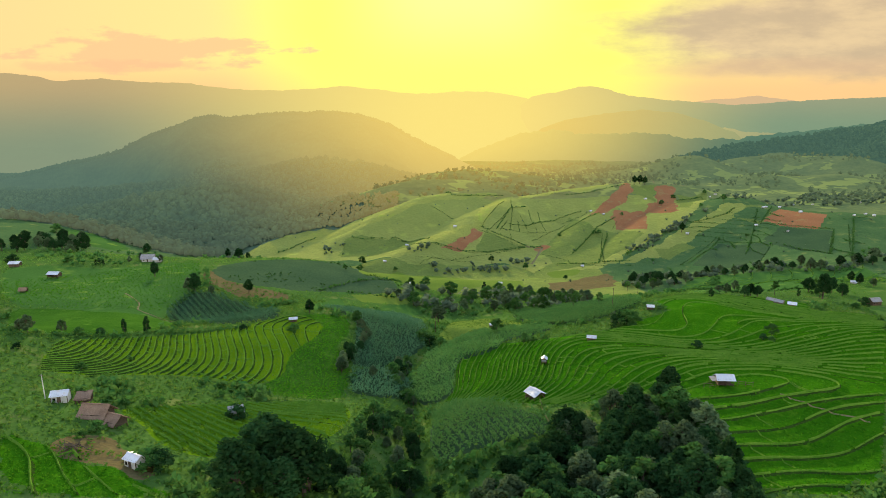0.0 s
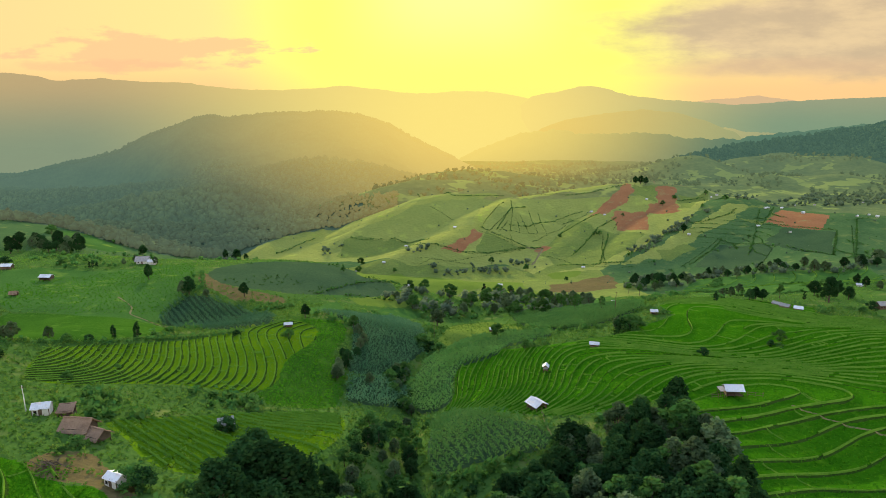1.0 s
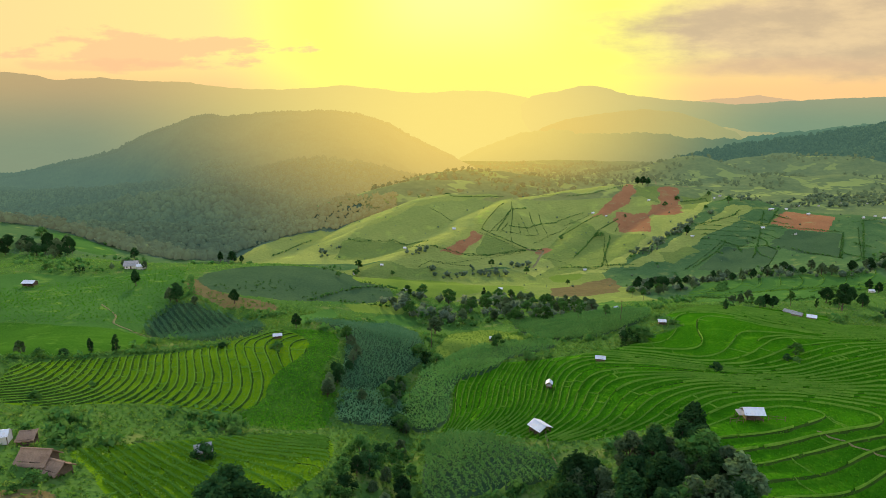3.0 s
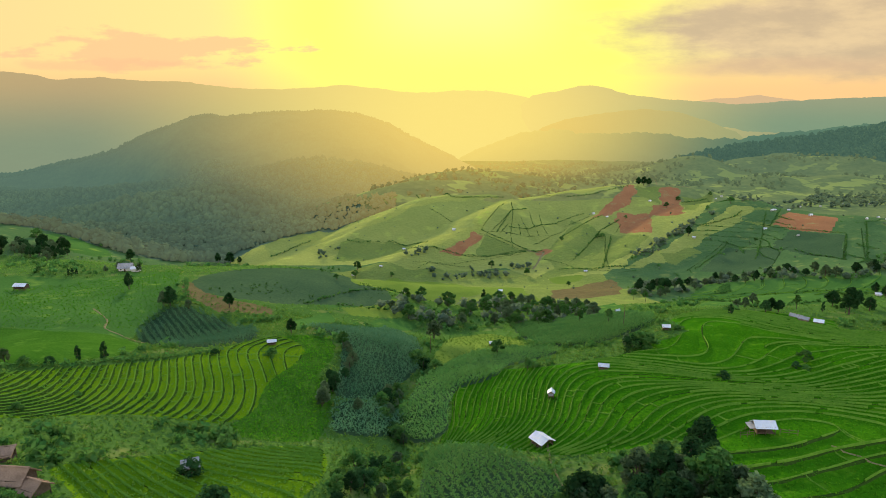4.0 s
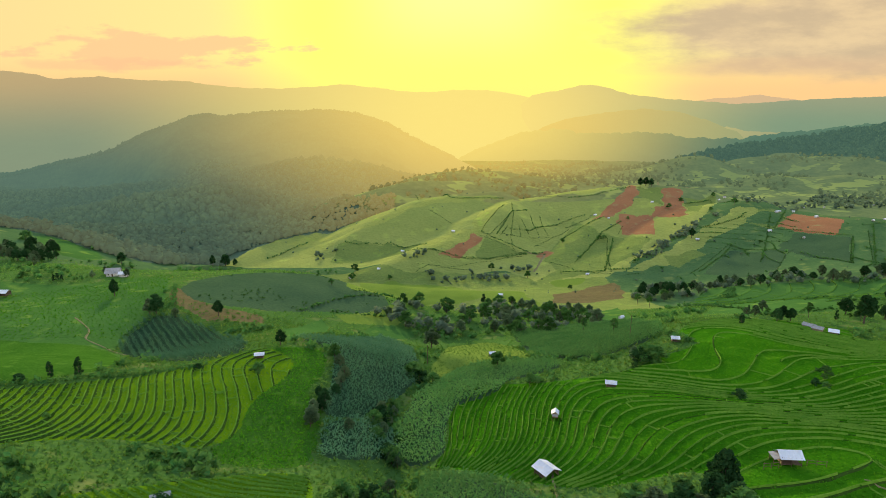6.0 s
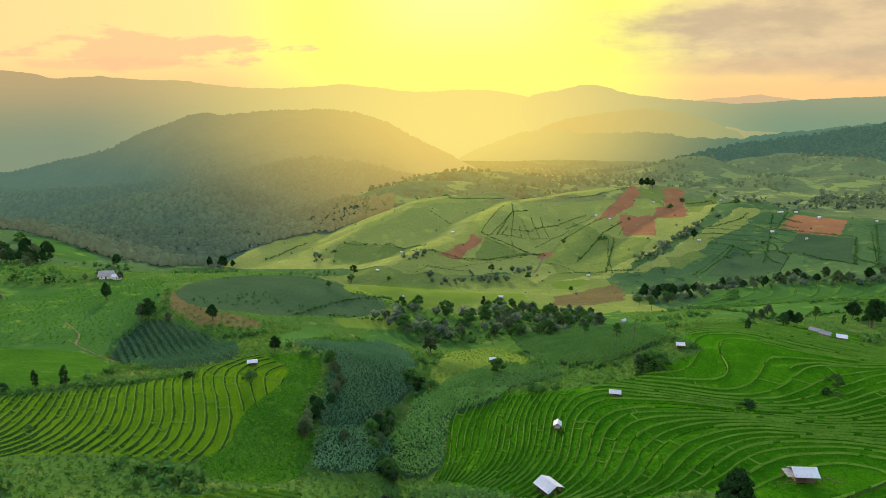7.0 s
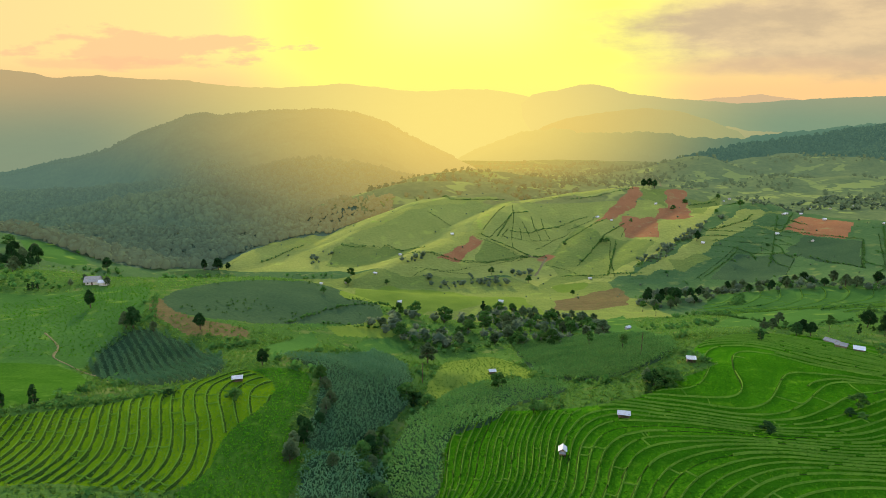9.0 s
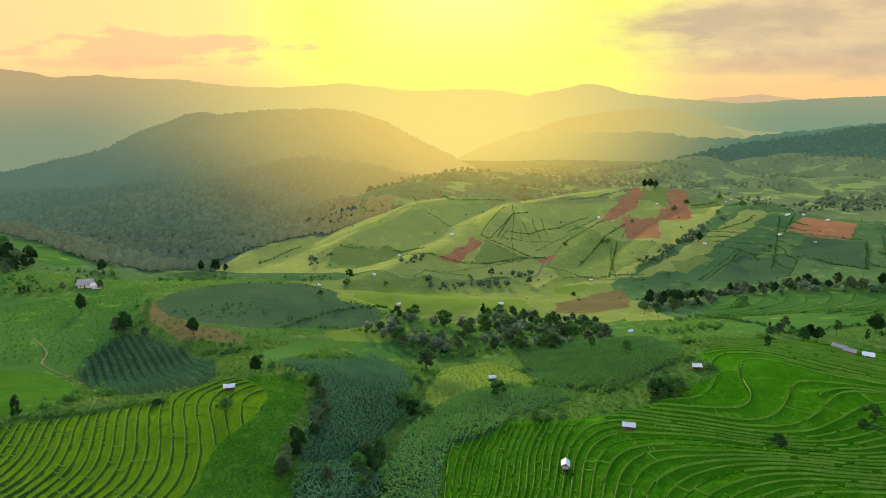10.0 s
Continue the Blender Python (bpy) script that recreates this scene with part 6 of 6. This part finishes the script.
canopy("shrubs", "single shrubs dotted over the hill plots", rng, p, 0.7, LEAF_BELT, sprays=6)


# young rice and grass standing on the fields
for name, gap, size in (("terr_right", 0.85, 0.24), ("terr_left", 0.8, 0.22), ("nose", 0.7, 0.31), ("terr_midleft", 0.7, 0.24), ("rice_near_left", 0.6, 0.24), ("field_left", 1.5, 0.35), ("yellow", 1.0, 0.28)):
    p = scatter(rng, FIELDS[name][1], gap)
    tufts("rice_plants", "short green rice and grass covering the field", "crops", rng, p, size, 4, LEAF_RICE if name not in ("yellow", "terr_left", "terr_midleft") else LEAF_WEED)

# ---- field banks ----


def contours(name, cell=0.7):
    """Lines of whole strip numbers inside a terraced field, as lists of plan points."""
    outline = FIELDS[name][1]
    o = np.array(outline)
    xs, ys = np.arange(o[:, 0].min(), o[:, 0].max() + cell, cell), np.arange(o[:, 1].min(), o[:, 1].max() + cell, cell)
    X, Y = np.meshgrid(xs, ys)
    S = strips(name, X, Y)
    ok = inside(X, Y, outline)
    links, spot = {}, {}
    for j in range(len(ys) - 1):
        for i in range(len(xs) - 1):
            if not (ok[j, i] and ok[j + 1, i + 1]):
                continue
            q = (S[j, i], S[j, i + 1], S[j + 1, i + 1], S[j + 1, i])
            for level in range(math.ceil(min(q)), math.floor(max(q)) + 1):
                hits = []
                for side, (a, b) in enumerate(((0, 1), (1, 2), (3, 2), (0, 3))):
                    if (q[a] < level) != (q[b] < level):
                        k = (level - q[a]) / (q[b] - q[a])
                        key = (level, (i, j, "h"), ) if side == 0 else (level, (i + 1, j, "v")) if side == 1 else (level, (i, j + 1, "h")) if side == 2 else (level, (i, j, "v"))
                        spot[key] = (xs[i] + cell * k, ys[j] + (cell if side == 2 else 0)) if side in (0, 2) else (xs[i] + (cell if side == 1 else 0), ys[j] + cell * k)
                        hits.append(key)
                for a, b in zip(hits[::2], hits[1::2]):
                    links.setdefault(a, []).append(b)
                    links.setdefault(b, []).append(a)
    lines, used = [], set()
    for start in sorted(links, key=lambda k: (len(links[k]), k[0], k[1][0], k[1][1], k[1][2])):
        if start in used:
            continue
        chain, at = [start], start
        used.add(start)
        while True:
            nxt = [k for k in links[at] if k not in used]
            if not nxt:
                break
            at = nxt[0]
            used.add(at)
            chain.append(at)
        p = np.array([spot[k] for k in chain])
        if len(p) < 6:
            continue
        for _ in range(3):
            p[1:-1] = (p[:-2] + 2 * p[1:-1] + p[2:]) / 4
        lines.append(p)
    return lines


def bank(line, reach_low, reach_high, tall, material, name, uphill=None):
    """A low rounded bank of grass along a line: reach on its two sides, and height over the ground."""
    d = np.gradient(line, axis=0)
    d /= np.linalg.norm(d, axis=1)[:, None] + 1e-9
    side = np.stack([-d[:, 1], d[:, 0]], -1)
    if uphill is not None:
        probe = uphill(line[:, 0] + side[:, 0] * 0.3, line[:, 1] + side[:, 1] * 0.3) - uphill(line[:, 0] - side[:, 0] * 0.3, line[:, 1] - side[:, 1] * 0.3)
        side = side * (1 if np.median(probe) >= 0 else -1)
    n = len(line)
    wob = 1 + 0.3 * ripple(line[:, 0], line[:, 1], 1.3, 3.0)
    rows = []
    for k, lift in ((-reach_low, -0.06), (-reach_low * 0.45, tall * 0.8), (reach_high * 0.2, tall), (reach_high, -0.06)):
        q = line + side * (k * wob)[:, None]
        rows.append(np.stack([q[:, 0], q[:, 1], land(q[:, 0], q[:, 1]) + lift * (0.8 + 0.4 * wob)], -1))
    v = np.concatenate(rows)
    f = [(r * n + i, r * n + i + 1, (r + 1) * n + i + 1, (r + 1) * n + i) for r in range(3) for i in range(n - 1)]
    me = mesh_of(name, v, f, material, smooth_shade=True)
    return part(name, me, ground)


BANK_GRASS = surface("bank_grass", (0.062, 0.170, 0.014), (0.150, 0.280, 0.034), 0.5, 4, bump=0.6)
# bank weeds, darkened by shade painted into their colour
BANK_SHADED = surface("shaded_bank_weeds", (0.018, 0.050, 0.007), (0.046, 0.088, 0.016), 0.5, 4, bump=0.6)
bunds = np.random.default_rng(21)
strip_at = 0.0
for name in TERRACED:
    for line in contours(name):
        def up(x, y, name=name):
            return strips(name, x, y)
        if name == "terr_left":
            # grassy riser with its shade painted in, then the bund on top
            bank(line, 0.58, 0.0, 0.07, BANK_SHADED, "terrace_bank", up)
            bank(line, 0.10, 0.28, 0.16, BANK_GRASS, "bund", up)
        else:
            # banks are broken here and there where water is let through
            cuts = sorted(set([0, len(line)] + [int(c) for c in bunds.integers(4, max(5, len(line) - 4), len(line) // 40)]))
            # dark strip added below the bund as its painted shade
            bank(line, 0.50, 0.0, 0.06, BANK_SHADED, "terrace_bank", up)
            for a, b in zip(cuts, cuts[1:]):
                if b - a > 7 and (bunds.uniform() < 0.93 or name != "terr_right"):
                    bank(line[a:b - 1], bunds.uniform(0.08, 0.14), bunds.uniform(0.15, 0.25), bunds.uniform(0.20, 0.36), BANK_GRASS, "bund", up)
    # short banks across the strips
    for line in contours(name)[::1]:
        for i in bunds.integers(2, len(line) - 2, max(1, len(line) // (22 if name == "terr_left" else 55))):
            path = [line[i]]
            for _ in range(12):
                x, y = path[-1]
                e = 0.25
                xs, ys = np.array([x + e, x - e, x, x, x]), np.array([y, y, y + e, y - e, y])
                s = strips(name, xs, ys)
                g = np.array([s[0] - s[1], s[2] - s[3]]) / (2 * e)
                steep = np.linalg.norm(g)
                if steep < 0.08 or s[4] - strip_at > 0.93 and len(path) > 1:
                    break
                if len(path) == 1:
                    strip_at = s[4]
                path.append(path[-1] + g / steep * min(0.6, 0.25 / steep))
            if len(path) > 4 and inside(path[-1][0], path[-1][1], FIELDS[name][1]):
                bank(np.array(path), 0.16, 0.16, 0.16, BANK_GRASS, "bund")


# ---- footpaths ----
EARTH = surface("trodden_earth", (0.15, 0.14, 0.065), (0.25, 0.22, 0.11), 0.4, 3, bump=0.4)


def trail(line, half):
    """A trodden path laid along a line of plan points."""
    pts = []
    for (ax, ay), (bx, by) in zip(line, line[1:]):
        n = max(2, int(math.hypot(bx - ax, by - ay) / 0.7))
        pts += [(ax + (bx - ax) * i / n, ay + (by - ay) * i / n) for i in range(n)]
    p = np.array(pts + [line[-1]])
    for _ in range(8):
        p[1:-1] = (p[:-2] + 2 * p[1:-1] + p[2:]) / 4
    bank(p, half, half, 0.16, EARTH, "footpath")


for line, half in ((PATH_BARN, 0.25), (PATH_LEFT, 0.35), (PATH_RICE, 0.14), (PATH_HILL, 1.2), (PATH_TOP, 1.5)):
    trail(line, half)
